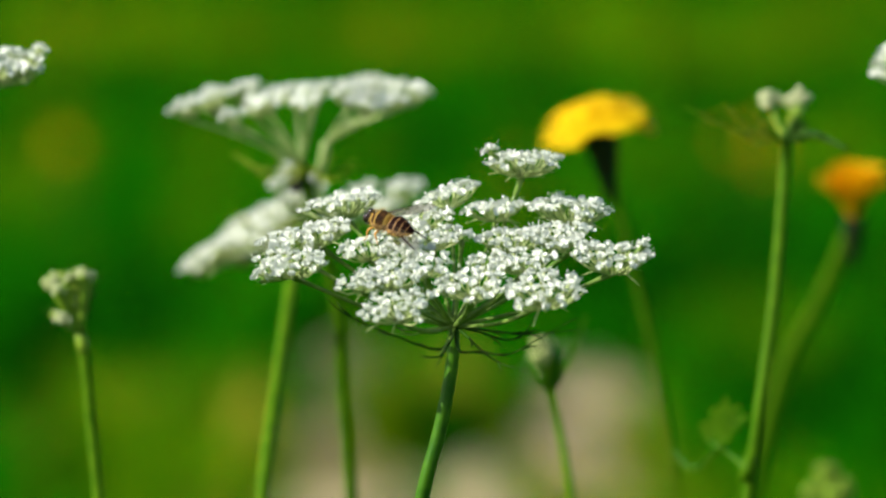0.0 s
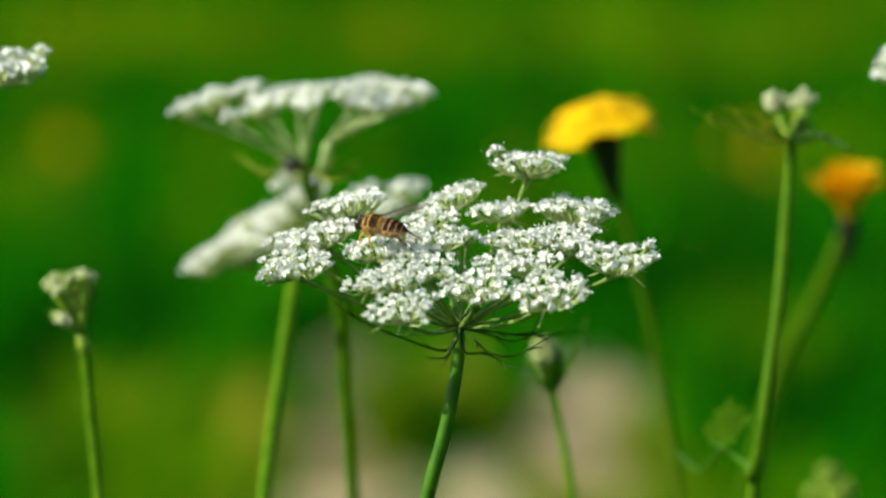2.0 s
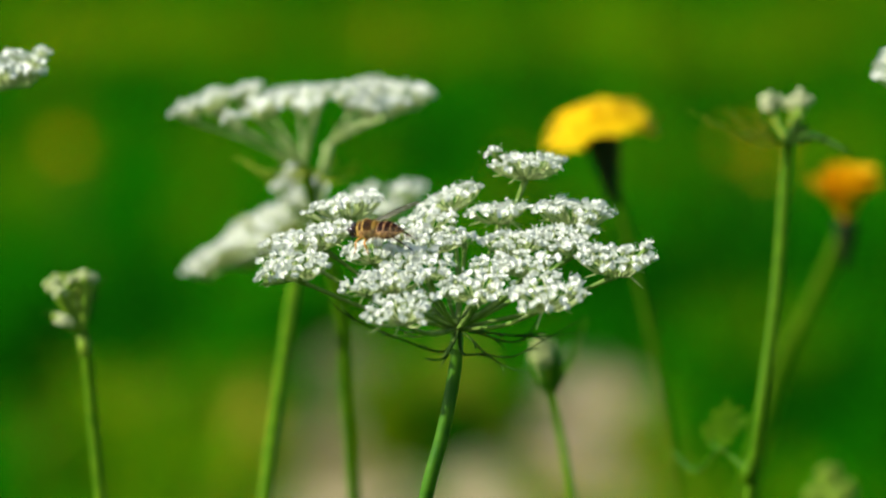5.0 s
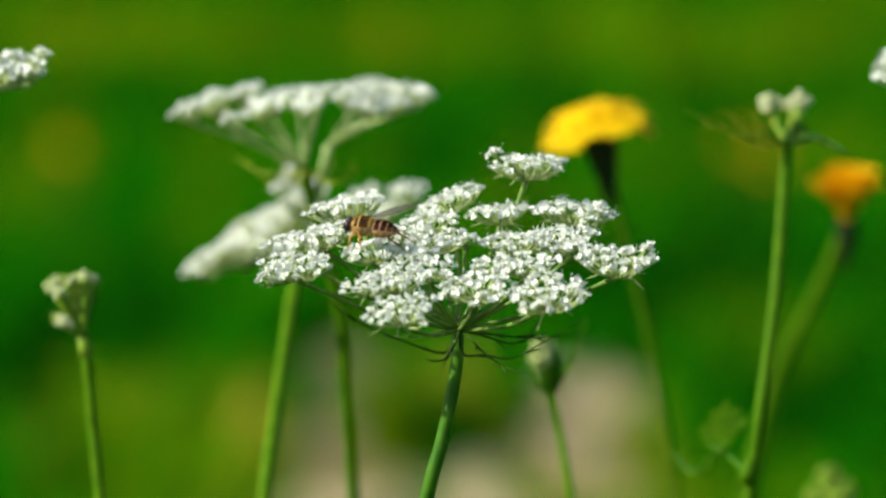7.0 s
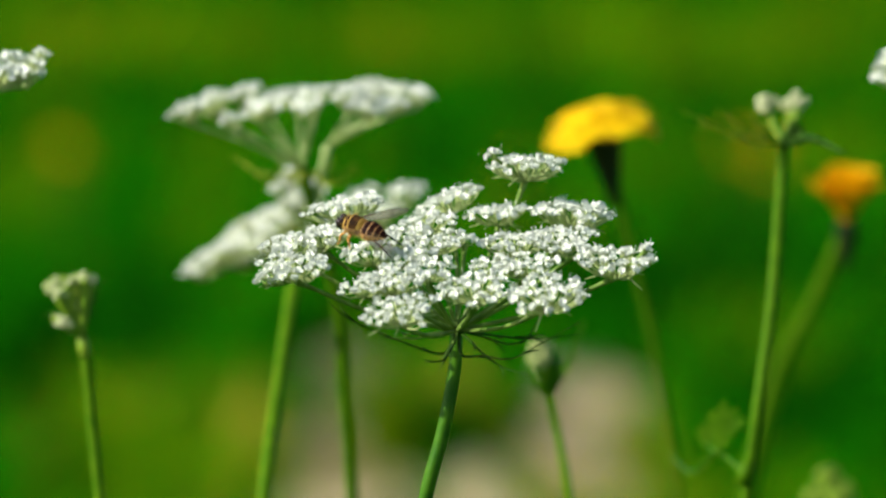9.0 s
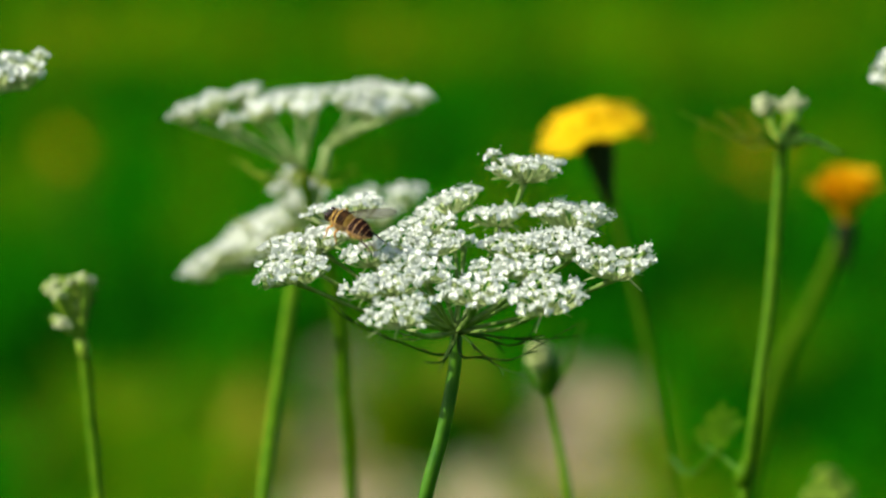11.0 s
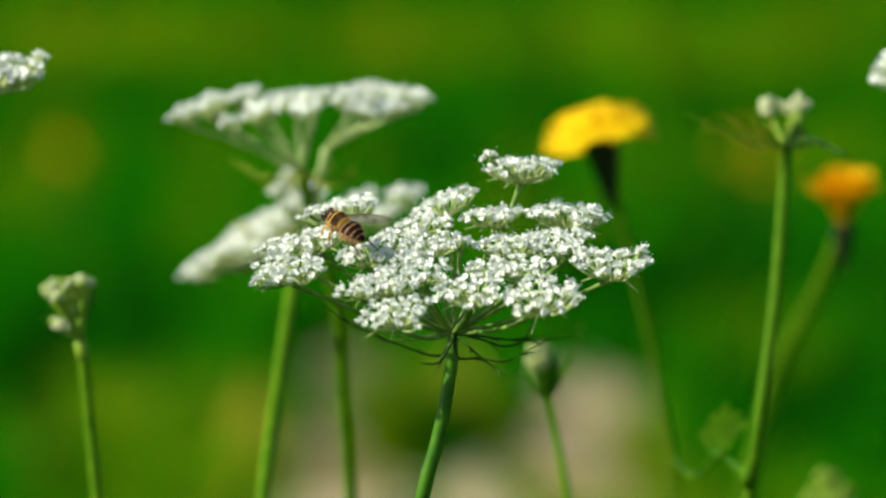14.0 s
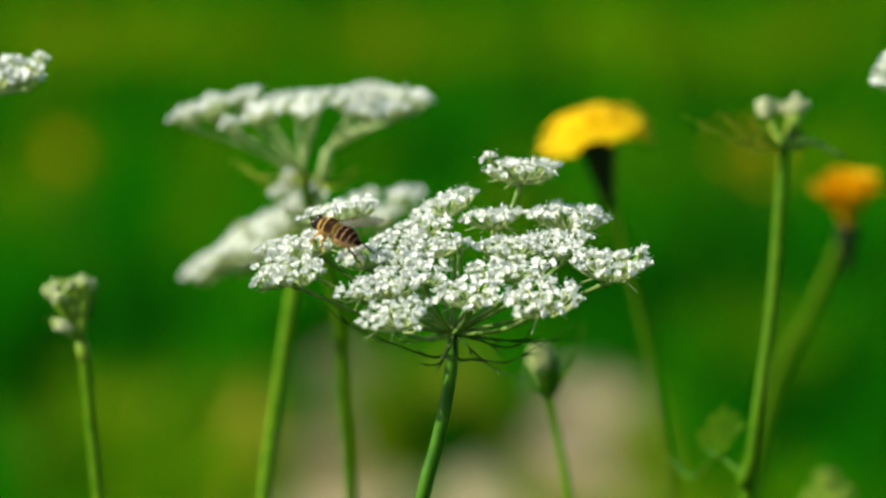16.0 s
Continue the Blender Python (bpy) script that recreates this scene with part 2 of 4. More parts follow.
def bowed(a, b, down):
    """A pose at a whose z runs to b, one unit being their distance, with x turned towards down."""
    d = Vector(b) - Vector(a)
    z = d.normalized()
    x = (Vector(down) - z * z.dot(Vector(down))).normalized()
    return Matrix.Translation(a) @ Matrix((x, z.cross(x), z)).transposed().to_4x4() @ Matrix.Scale(d.length, 4)


def umbellet(plant, base, hub, head, radius, normal, rng, detailed, share=1.0, depth=0.45):
    """One small umbel: a ray from the hub, pedicels that spread from its end, and the florets on them."""
    head, normal, base, hub = Vector(head), Vector(normal).normalized(), Vector(base), Vector(hub)
    root = head - normal * radius * depth
    away = Matrix.Translation(-base)
    frame_m = frame_for(head, normal, rng.uniform(0, 6))
    count = max(4, int(share * (1.2 if detailed else 0.92) * ((radius + (0.0001 if detailed else 0)) / 0.00125) ** 2))
    spots = []
    for i in range(count):
        rr = (radius + (0.0001 if detailed else 0)) * math.sqrt((i + 0.5) / count)
        a = i * 2.39996 + rng.uniform(-0.25, 0.25)
        rr *= rng.uniform(0.9, 1.1)
        q = rr / radius
        p = frame_m @ Vector((math.cos(a) * rr, math.sin(a) * rr, radius * 0.07 * (1 - q * q) - radius * 0.06 * q ** 4 + rng.uniform(-0.08, 0.08) * radius + (0.0005 * noise.noise((rr * math.cos(a) * 420, rr * math.sin(a) * 420, head.x * 900)) if detailed else 0)))
        out = (p - head)
        n = (normal + out / radius * 0.45 + Vector((rng.uniform(-1, 1), rng.uniform(-1, 1), rng.uniform(-1, 1))) * (0.45 if detailed else 0.65)).normalized()
        spots.append((p, n, q))
    ray = bmesh.new()
    bend = hub.lerp(root, 0.5) + normal * (root - hub).length * (-0.05 if detailed else 0.04)
    line = smooth_line([hub - base, bend - base, root - base], 4)
    t = 0.00047 if detailed else 0.00042
    tube(ray, line + [line[-1] + normal * 0.0006], [t] * (len(line) - 1) + [t * 1.6, t * 0.8], 6)
    body = part("umbellet", ray, M_RAY if detailed else M_PALE, plant)
    if detailed:
        for p, n, q in spots:
            ob = part("floret", FLORETS[rng.randrange(8)], None, body)
            out_down = (p - head) / radius - normal
            s = rng.uniform(0.78, 1.08) + 0.30 * q * rng.uniform(0.4, 1.2)
            ob.matrix_basis = away @ frame_for(p, n, rng.uniform(0, 6)) @ Matrix.Scale(s, 4)
            ob = part("pedicel", STALK, None, body)
            ob.matrix_basis = away @ bowed(root, p - n * 0.0002, out_down + Vector((rng.uniform(-0.2, 0.2), rng.uniform(-0.2, 0.2), 0)))
        for i in range(6):
            a = i * 1.05 + rng.uniform(-0.3, 0.3)
            d = frame_m.to_3x3() @ Vector((math.cos(a), math.sin(a), rng.uniform(-0.1, 0.25)))
            ob = part("bracteole", BRACTEOLE, None, body)
            ob.matrix_basis = away @ between(root, root + d * radius * rng.uniform(0.6, 1.1))
    else:
        bm = bmesh.new()
        for p, n, q in spots:
            petals_into(bm, away @ frame_for(p, n, rng.uniform(0, 6)), 0.00138, 0.5, rng, 0, True)
        for p, n, q in spots:
            tube(bm, [root - base, root.lerp(p, 0.5) - normal * radius * 0.13 - base, p - base], 0.00028, 3, 2)
        tagged(part("flower_head", mesh_of("flower_head", bm, M_PETAL, M_CENTRE, M_PEDICEL), None, body), kind="stuff")
    return body


def stem_part(plant, base, line, thick_low, thick_top, material=None):
    pts = smooth_line(line, 5)
    bm = bmesh.new()
    n = len(pts)
    tube(bm, [p - Vector(base) for p in pts], [thick_low + (thick_top - thick_low) * i / (n - 1) for i in range(n)], 12, ridge=0.05)
    return part("stem", bm, material or M_STEM, plant)


def bract_part(plant, base, points, rng, thick=0.00045, lobes=4, material=None):
    """A thin, divided bract that curves out from the hub, with fork-like lobes."""
    line = smooth_line(points, 6)
    bm = bmesh.new()
    n = len(line)
    tube(bm, [p - Vector(base) for p in line], [thick * (1 - 0.75 * i / (n - 1)) for i in range(n)], 5)
    for k in range(lobes):
        i = int(n * (0.35 + 0.5 * k / max(1, lobes)))
        d = (line[min(i + 1, n - 1)] - line[i - 1]).normalized()
        side = d.cross(Vector((rng.uniform(-0.4, 0.4), 0.8 if k % 2 else -0.8, 0.6))).normalized()
        end = line[i] + d * rng.uniform(0.002, 0.0042) + side * rng.uniform(0.0008, 0.002)
        tube(bm, [line[i] - Vector(base), line[i].lerp(end, 0.5) + d * 0.0006 - Vector(base), end - Vector(base)], [thick * 0.7, thick * 0.5, thick * 0.2], 4)
    return part("bract", bm, material or M_BRACT, plant)


# ---- ground ----
def ground_sheet():
    bm = bmesh.new()
    side = [-400, -60, -12, -4, -2, -1, 0, 1, 2, 3, 4, 6, 12, 60, 400]
    grid = [[bm.verts.new((x, y + 1, 0.0)) for x in side] for y in side]
    for j in range(len(side) - 1):
        for i in range(len(side) - 1):
            bm.faces.new((grid[j][i], grid[j][i + 1], grid[j + 1][i + 1], grid[j + 1][i]))
    ob = new("ground", mesh_of("ground", bm, M_GROUND))
    return tagged(ob, "green meadow ground of soil under short grass", "ground", kind="structure")


ground_sheet()

BARE = ((-0.040, 2.47, 0.015, 0.05), (-0.054, 2.43, 0.014, 0.07), (-0.051, 2.31, 0.014, 0.10), (-0.023, 2.21, 0.025, 0.06), (0.014, 2.21, 0.020, 0.05), (0.066, 2.40, 0.023, 0.10), (0.048, 2.30, 0.018, 0.08), (-0.192, 2.38, 0.012, 0.06), (-0.047, 2.15, 0.023, 0.10), (-0.008, 2.08, 0.040, 0.07), (0.030, 2.11, 0.022, 0.06), (0.066, 2.24, 0.020, 0.08), (-0.188, 2.29, 0.009, 0.05), (0.079, 2.41, 0.015, 0.07))


def bareness(x, y):
    """Above 1 on the trodden bare patch: overlapping ovals with a wavy rim."""
    wob = 0.45 * noise.noise((x * 30, y * 12, 3.0)) + 0.25 * noise.noise((x * 90, y * 60, 4.0))
    return max(1.6 - math.hypot((x - cx) / rx, (y - cy) / ry) * 0.6 + wob * 1.0 for cx, cy, rx, ry in BARE)


def bare_patch():
    bm = bmesh.new()
    nx, ny = 60, 90
    grid = {}
    for j in range(ny + 1):
        for i in range(nx + 1):
            x, y = -0.16 + 0.36 * i / nx, 1.6 + 1.3 * j / ny
            b = bareness(x, y)
            if b > 0.92:
                z = 0.003 + 0.004 * min(1, max(0, b - 0.92) * 3) + 0.003 * noise.noise((x * 60, y * 60, 1))
                grid[i, j] = bm.verts.new((x, y, z))
    for (i, j) in list(grid):
        q = [(i, j), (i + 1, j), (i + 1, j + 1), (i, j + 1)]
        if all(k in grid for k in q):
            bm.faces.new([grid[k] for k in q])
    for v in [v for v in bm.verts if not v.link_faces]:
        bm.verts.remove(v)
    ob = new("bare_soil", mesh_of("bare_soil", bm, M_SOIL))
    tagged(ob, "pale pinkish-brown trodden bare soil in the meadow", "soil", kind="structure")
    bm = bmesh.new()
    rng = random.Random(7)
    for _ in range(900):
        x, y = rng.uniform(-0.13, 0.16), rng.uniform(1.7, 2.75)
        if bareness(x, y) < 1.05:
            continue
        r = rng.choice((0.0012, 0.002, 0.003, 0.0045))
        m = pose(x, y, 0.007 + r * 0.2, rng.uniform(-20, 20), rng.uniform(-20, 20), rng.uniform(0, 360)) @ Matrix.Diagonal((r, r * rng.uniform(0.6, 0.9), r * rng.uniform(0.4, 0.7), 1))
        bmesh.ops.create_icosphere(bm, subdivisions=1, radius=1, matrix=m)
    ob = new("gravel", mesh_of("gravel", bm, M_PEBBLE))
    tagged(ob, "small pale grey pebbles lying on bare soil", "gravel", kind="stuff")


bare_patch()

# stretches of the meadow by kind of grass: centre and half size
# dark ovals: shadows of taller grass, painted in by blade colour
SHADED_STRETCHES = (
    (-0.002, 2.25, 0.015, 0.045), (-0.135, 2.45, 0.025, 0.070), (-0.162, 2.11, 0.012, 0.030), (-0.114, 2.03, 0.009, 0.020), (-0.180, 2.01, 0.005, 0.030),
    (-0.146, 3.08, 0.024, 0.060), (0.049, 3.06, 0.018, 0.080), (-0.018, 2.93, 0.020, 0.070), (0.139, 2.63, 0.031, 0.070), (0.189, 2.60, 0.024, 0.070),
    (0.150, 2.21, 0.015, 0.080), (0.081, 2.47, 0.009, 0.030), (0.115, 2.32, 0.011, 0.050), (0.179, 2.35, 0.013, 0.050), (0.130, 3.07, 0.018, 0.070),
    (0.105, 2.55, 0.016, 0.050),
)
SUNNY_STRETCHES = (
    (-0.030, 2.31, 0.018, 0.050), (-0.060, 2.20, 0.012, 0.070), (-0.035, 2.12, 0.014, 0.050), (-0.224, 3.32, 0.037, 0.090), (-0.166, 3.34, 0.031, 0.070),
    (-0.119, 3.32, 0.025, 0.070), (-0.029, 3.32, 0.029, 0.070), (-0.172, 2.30, 0.025, 0.040), (0.143, 2.03, 0.014, 0.030), (0.098, 3.34, 0.028, 0.050),
    (-0.147, 2.25, 0.015, 0.030),
)
STRAW_STRETCHES = (
    (0.074, 2.42, 0.016, 0.060), (-0.184, 2.24, 0.016, 0.060), (-0.146, 2.29, 0.023, 0.040), (-0.085, 2.25, 0.014, 0.050), (0.077, 2.41, 0.012, 0.050),
    (0.172, 2.56, 0.008, 0.030), (-0.036, 2.30, 0.028, 0.090), (-0.044, 2.14, 0.019, 0.100), (0.035, 2.06, 0.021, 0.050), (0.004, 2.35, 0.015, 0.040),
    (0.058, 2.23, 0.027, 0.090), (-0.015, 2.04, 0.043, 0.060), (0.080, 2.06, 0.019, 0.040), (-0.008, 1.92, 0.057, 0.080), (-0.090, 2.03, 0.013, 0.030),
    (0.091, 2.26, 0.007, 0.080),
)
OLIVE_STRETCHES = (
    (0.019, 2.30, 0.020, 0.050), (0.000, 3.34, 0.279, 0.100), (-0.212, 2.90, 0.014, 0.090), (0.030, 2.95, 0.016, 0.060), (-0.119, 2.72, 0.025, 0.080),
    (-0.112, 2.24, 0.042, 0.100), (-0.150, 2.05, 0.035, 0.040), (0.092, 2.29, 0.012, 0.110), (0.087, 2.05, 0.033, 0.060), (0.140, 2.03, 0.019, 0.040),
    (0.017, 2.30, 0.023, 0.070), (-0.006, 2.10, 0.017, 0.040), (0.200, 2.94, 0.029, 0.080), (0.032, 2.69, 0.033, 0.060), (0.123, 2.43, 0.015, 0.030),
    (0.163, 2.41, 0.018, 0.040), (-0.107, 2.05, 0.033, 0.050),
)
GREEN_STRETCHES = (
    (-0.001, 3.07, 0.047, 0.080), (0.129, 2.77, 0.050, 0.080), (-0.171, 2.64, 0.032, 0.050),
)
STRETCHES = ((SHADED_STRETCHES, 2), (SUNNY_STRETCHES, 4), (STRAW_STRETCHES, 3), (OLIVE_STRETCHES, 1), (GREEN_STRETCHES, 0))
# kinds: 0 green, 1 olive, 2 dark for shaded grass, 3 straw, 4 yellow-green
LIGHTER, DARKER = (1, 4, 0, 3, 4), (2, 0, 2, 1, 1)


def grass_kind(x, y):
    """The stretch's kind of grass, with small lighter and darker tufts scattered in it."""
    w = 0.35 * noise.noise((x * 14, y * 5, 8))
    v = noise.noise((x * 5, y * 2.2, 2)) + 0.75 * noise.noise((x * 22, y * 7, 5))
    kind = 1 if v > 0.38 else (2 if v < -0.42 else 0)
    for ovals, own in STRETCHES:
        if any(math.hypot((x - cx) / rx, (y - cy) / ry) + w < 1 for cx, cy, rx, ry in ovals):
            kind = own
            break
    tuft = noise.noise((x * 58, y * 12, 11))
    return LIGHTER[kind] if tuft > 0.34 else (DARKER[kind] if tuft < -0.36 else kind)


def grass():
    rng = np.random.default_rng(5)
    near = 60000
    far = 120000
    xs = np.concatenate([rng.normal(0, 0.4, near), rng.normal(0, 1.6, far)])
    ys = np.concatenate([rng.normal(2.8, 0.9, near), rng.normal(2.0, 2.4, far)])
    sets = {0: [], 1: [], 2: [], 3: [], 4: []}
    for i in range(len(xs)):
        x, y = float(xs[i]), float(ys[i])
        b = bareness(x, y) if abs(x) < 0.25 and 1.4 < y < 3 else 0
        if b > 0.85 and rng.random() < (b - 0.85) * 2.4:
            continue
        sets[grass_kind(x, y)].append((x, y, max(0.35, 1.25 - max(0, b))))
    names = (("grass", M_GRASS, "short bright green meadow grass blades", 0.045), ("dry_grass", M_OLIVE, "olive yellowish meadow grass blades", 0.04), ("dark_grass", M_DARK, "dark green meadow grass blades, shade of taller grass in their colour", 0.055), ("straw_grass", M_STRAW, "dry straw-brown grass blades near bare soil", 0.042), ("sunny_grass", M_LIME, "yellow-green sunlit meadow grass blades", 0.045))
    for kind, (name, mat, label, tall) in enumerate(names):
        a = np.array(sets[kind])
        n = len(a)
        h = tall * a[:, 2].clip(0.4, 1.0) * rng.uniform(0.5, 1.25, n)
        w = rng.uniform(0.0012, 0.0026, n)
        ang, lean, lang = rng.uniform(0, 6.283, n), rng.uniform(0.1, 0.8, n), rng.uniform(0, 6.283, n)
        sx, sy = np.cos(ang) * w, np.sin(ang) * w
        lx, ly = np.cos(lang) * lean * h, np.sin(lang) * lean * h
        o = np.zeros((n, 5, 3))
        base = np.stack([a[:, 0], a[:, 1], np.full(n, -0.002)], 1)
        o[:, 0], o[:, 1] = base - np.stack([sx, sy, 0 * sx], 1), base + np.stack([sx, sy, 0 * sx], 1)
        mid = base + np.stack([lx * 0.3, ly * 0.3, h * 0.62], 1)
        o[:, 2], o[:, 3] = mid + np.stack([sx, sy, 0 * sx], 1) * 0.8, mid - np.stack([sx, sy, 0 * sx], 1) * 0.8
        o[:, 4] = base + np.stack([lx, ly, h], 1)
        start = np.arange(n)[:, None] * 5
        loops = np.concatenate([start + np.array([0, 1, 2, 3]), start + np.array([3, 2, 4])], 1).ravel()
        me = bpy.data.meshes.new(name)
        me.vertices.add(n * 5)
        me.vertices.foreach_set("co", o.ravel())
        me.loops.add(n * 7)
        me.loops.foreach_set("vertex_index", loops.astype(np.int32))
        me.polygons.add(n * 2)
        starts = (np.arange(n)[:, None] * 7 + np.array([0, 4])).ravel()
        me.polygons.foreach_set("loop_start", starts.astype(np.int32))
        me.update(calc_edges=True)
        me.materials.append(mat)
        tagged(new(name, me), label, "grass", kind="stuff")


grass()


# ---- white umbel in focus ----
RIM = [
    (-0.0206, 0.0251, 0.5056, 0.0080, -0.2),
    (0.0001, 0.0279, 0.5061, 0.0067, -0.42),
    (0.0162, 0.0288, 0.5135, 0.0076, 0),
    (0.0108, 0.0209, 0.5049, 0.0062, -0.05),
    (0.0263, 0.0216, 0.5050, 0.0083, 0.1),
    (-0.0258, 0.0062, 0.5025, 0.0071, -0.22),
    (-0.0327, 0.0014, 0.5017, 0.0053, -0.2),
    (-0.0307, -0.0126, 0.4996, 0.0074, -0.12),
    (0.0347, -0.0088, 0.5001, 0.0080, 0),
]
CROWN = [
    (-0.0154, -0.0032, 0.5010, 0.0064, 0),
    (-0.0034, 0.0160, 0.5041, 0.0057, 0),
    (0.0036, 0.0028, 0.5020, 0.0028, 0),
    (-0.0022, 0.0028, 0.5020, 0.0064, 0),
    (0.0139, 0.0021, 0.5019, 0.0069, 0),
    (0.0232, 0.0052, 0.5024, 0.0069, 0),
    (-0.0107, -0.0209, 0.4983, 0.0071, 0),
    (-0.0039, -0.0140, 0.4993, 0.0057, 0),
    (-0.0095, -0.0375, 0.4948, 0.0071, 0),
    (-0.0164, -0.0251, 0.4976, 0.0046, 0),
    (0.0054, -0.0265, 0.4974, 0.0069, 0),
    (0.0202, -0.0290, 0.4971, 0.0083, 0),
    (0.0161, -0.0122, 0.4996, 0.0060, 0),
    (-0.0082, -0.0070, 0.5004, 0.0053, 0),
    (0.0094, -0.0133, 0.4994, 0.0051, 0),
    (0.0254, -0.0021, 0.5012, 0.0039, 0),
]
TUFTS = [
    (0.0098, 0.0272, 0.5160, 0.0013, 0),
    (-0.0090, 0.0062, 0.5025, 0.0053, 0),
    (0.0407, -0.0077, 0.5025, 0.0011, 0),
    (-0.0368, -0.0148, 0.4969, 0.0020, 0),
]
LONG_BRACTS = [
    ((0.0021, -0.0030, 0.4843), (-0.0005, -0.0120, 0.4815), (-0.0096, -0.0190, 0.4855), (-0.0198, -0.0230, 0.4908), (-0.0239, -0.0250, 0.4946)),
    ((0.0022, -0.0030, 0.4841), (0.0014, -0.0100, 0.4826), (-0.0009, -0.0140, 0.4803), (-0.0046, -0.0170, 0.4811)),
    ((0.0028, -0.0030, 0.4843), (0.0050, -0.0100, 0.4837), (0.0078, -0.0170, 0.4822), (0.0118, -0.0220, 0.4804), (0.0171, -0.0260, 0.4796)),
    ((0.0025, -0.0030, 0.4838), (0.0034, -0.0100, 0.4807), (0.0075, -0.0140, 0.4814), (0.0130, -0.0170, 0.4813), (0.0189, -0.0200, 0.4849), (0.0271, -0.0240, 0.4903)),
    ((0.0028, -0.0020, 0.4844), (0.0076, 0.0020, 0.4824), (0.0134, 0.0060, 0.4801), (0.0169, 0.0090, 0.4811), (0.0188, 0.0110, 0.4845)),
]
SHORT_BRACTS = [
    ((0.0028, -0.0020, 0.4846), (0.0099, 0.0040, 0.4823), (0.0181, 0.0100, 0.4805), (0.0276, 0.0170, 0.4801)),
    ((0.0021, -0.0020, 0.4844), (-0.0051, 0.0040, 0.4825), (-0.0097, 0.0090, 0.4823), (-0.0102, 0.0110, 0.4838)),
    ((0.0021, -0.0030, 0.4848), (-0.0023, -0.0100, 0.4851), (-0.0062, -0.0160, 0.4853), (-0.0107, -0.0200, 0.4863)),
    ((0.0023, -0.0030, 0.4845), (0.0018, -0.0120, 0.4843), (0.0005, -0.0180, 0.4827), (0.0014, -0.0200, 0.4816)),
]


def main_umbel():
    line = [(-0.0300, 0.0000, 0.0000), (-0.0319, -0.0082, 0.1550), (-0.0280, -0.0179, 0.3053), (-0.0041, -0.0089, 0.4509), (-0.0009, -0.0068, 0.4628), (0.0010, -0.0052, 0.4718), (0.0020, -0.0040, 0.4786), (0.0022, -0.0029, 0.4845)]
    base, hub = line[0], Vector(line[-1])
    plant = thing("wild_carrot", base, "white flat-topped wild carrot umbel in full bloom on a green stem", "flower", "white umbels")
    stem_part(plant, base, line, 0.0017, 0.0012, M_STEM_DEEP)
    rng = random.Random(11)
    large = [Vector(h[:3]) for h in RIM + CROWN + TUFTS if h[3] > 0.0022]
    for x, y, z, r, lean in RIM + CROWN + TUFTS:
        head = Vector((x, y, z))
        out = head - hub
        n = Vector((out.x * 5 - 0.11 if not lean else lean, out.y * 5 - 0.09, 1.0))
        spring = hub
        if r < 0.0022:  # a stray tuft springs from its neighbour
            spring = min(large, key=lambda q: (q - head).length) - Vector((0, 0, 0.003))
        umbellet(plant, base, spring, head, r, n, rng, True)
    for i, b in enumerate(LONG_BRACTS + SHORT_BRACTS):
        bract_part(plant, base, b, rng, 0.00034, 3, M_RAY if i in (7, 8) else None)
    return plant


def back_umbel(line, centre, radius, normal, rng, label, heads, low=0.0022, top=0.0016, bracts=7, stem=None, branch=(), branch_heads=()):
    """An umbel some way off: the same build with its florets joined on each small umbel."""
    base, hub = line[0], Vector(line[-1])
    plant = thing("wild_carrot", base, label, "flower", "white umbels")
    stem_part(plant, base, line, low, top, stem)
    places = [(Vector(h[:3]), h[3]) for h in heads]
    if branch:  # a side branch with its own fan of rays
        bm = bmesh.new()
        pts = smooth_line([Vector(p) - Vector(base) for p in branch], 5)
        tube(bm, pts, top * 0.85, 10)
        part("side_stem", bm, M_PALE, plant)
        places += [(Vector(h[:3]), h[3]) for h in branch_heads]
    for head, size in places:
        n = Vector(normal).normalized() + (head - Vector(centre)) / radius * 0.3
        umbellet(plant, base, Vector(branch[-1]) if head.x > hub.x + 0.007 and branch else hub, head, size, n, rng, False, 1.3, 0.95)
    for i in range(bracts):
        a = 2 * math.pi * i / bracts + rng.uniform(-0.3, 0.3)
        d = Vector((math.cos(a), math.sin(a), 0))
        ln = rng.uniform(0.012, 0.020)
        bract_part(plant, base, (hub, hub + d * ln * 0.55 - Vector((0, 0, 0.002)), hub + d * ln + Vector((0, 0, 0.001))), rng, 0.0004, 3, M_FROND)
    return plant


def closed_bud(material):
    bm = bmesh.new()
    bmesh.ops.create_icosphere(bm, subdivisions=1, radius=1, matrix=Matrix.Diagonal((0.85, 0.85, 1.15, 1)))
    return mesh_of("bud", bm, material)


BUDS = {m: closed_bud(m) for m in (M_BUD, M_BUD_GREEN, M_BUD_WHITE)}


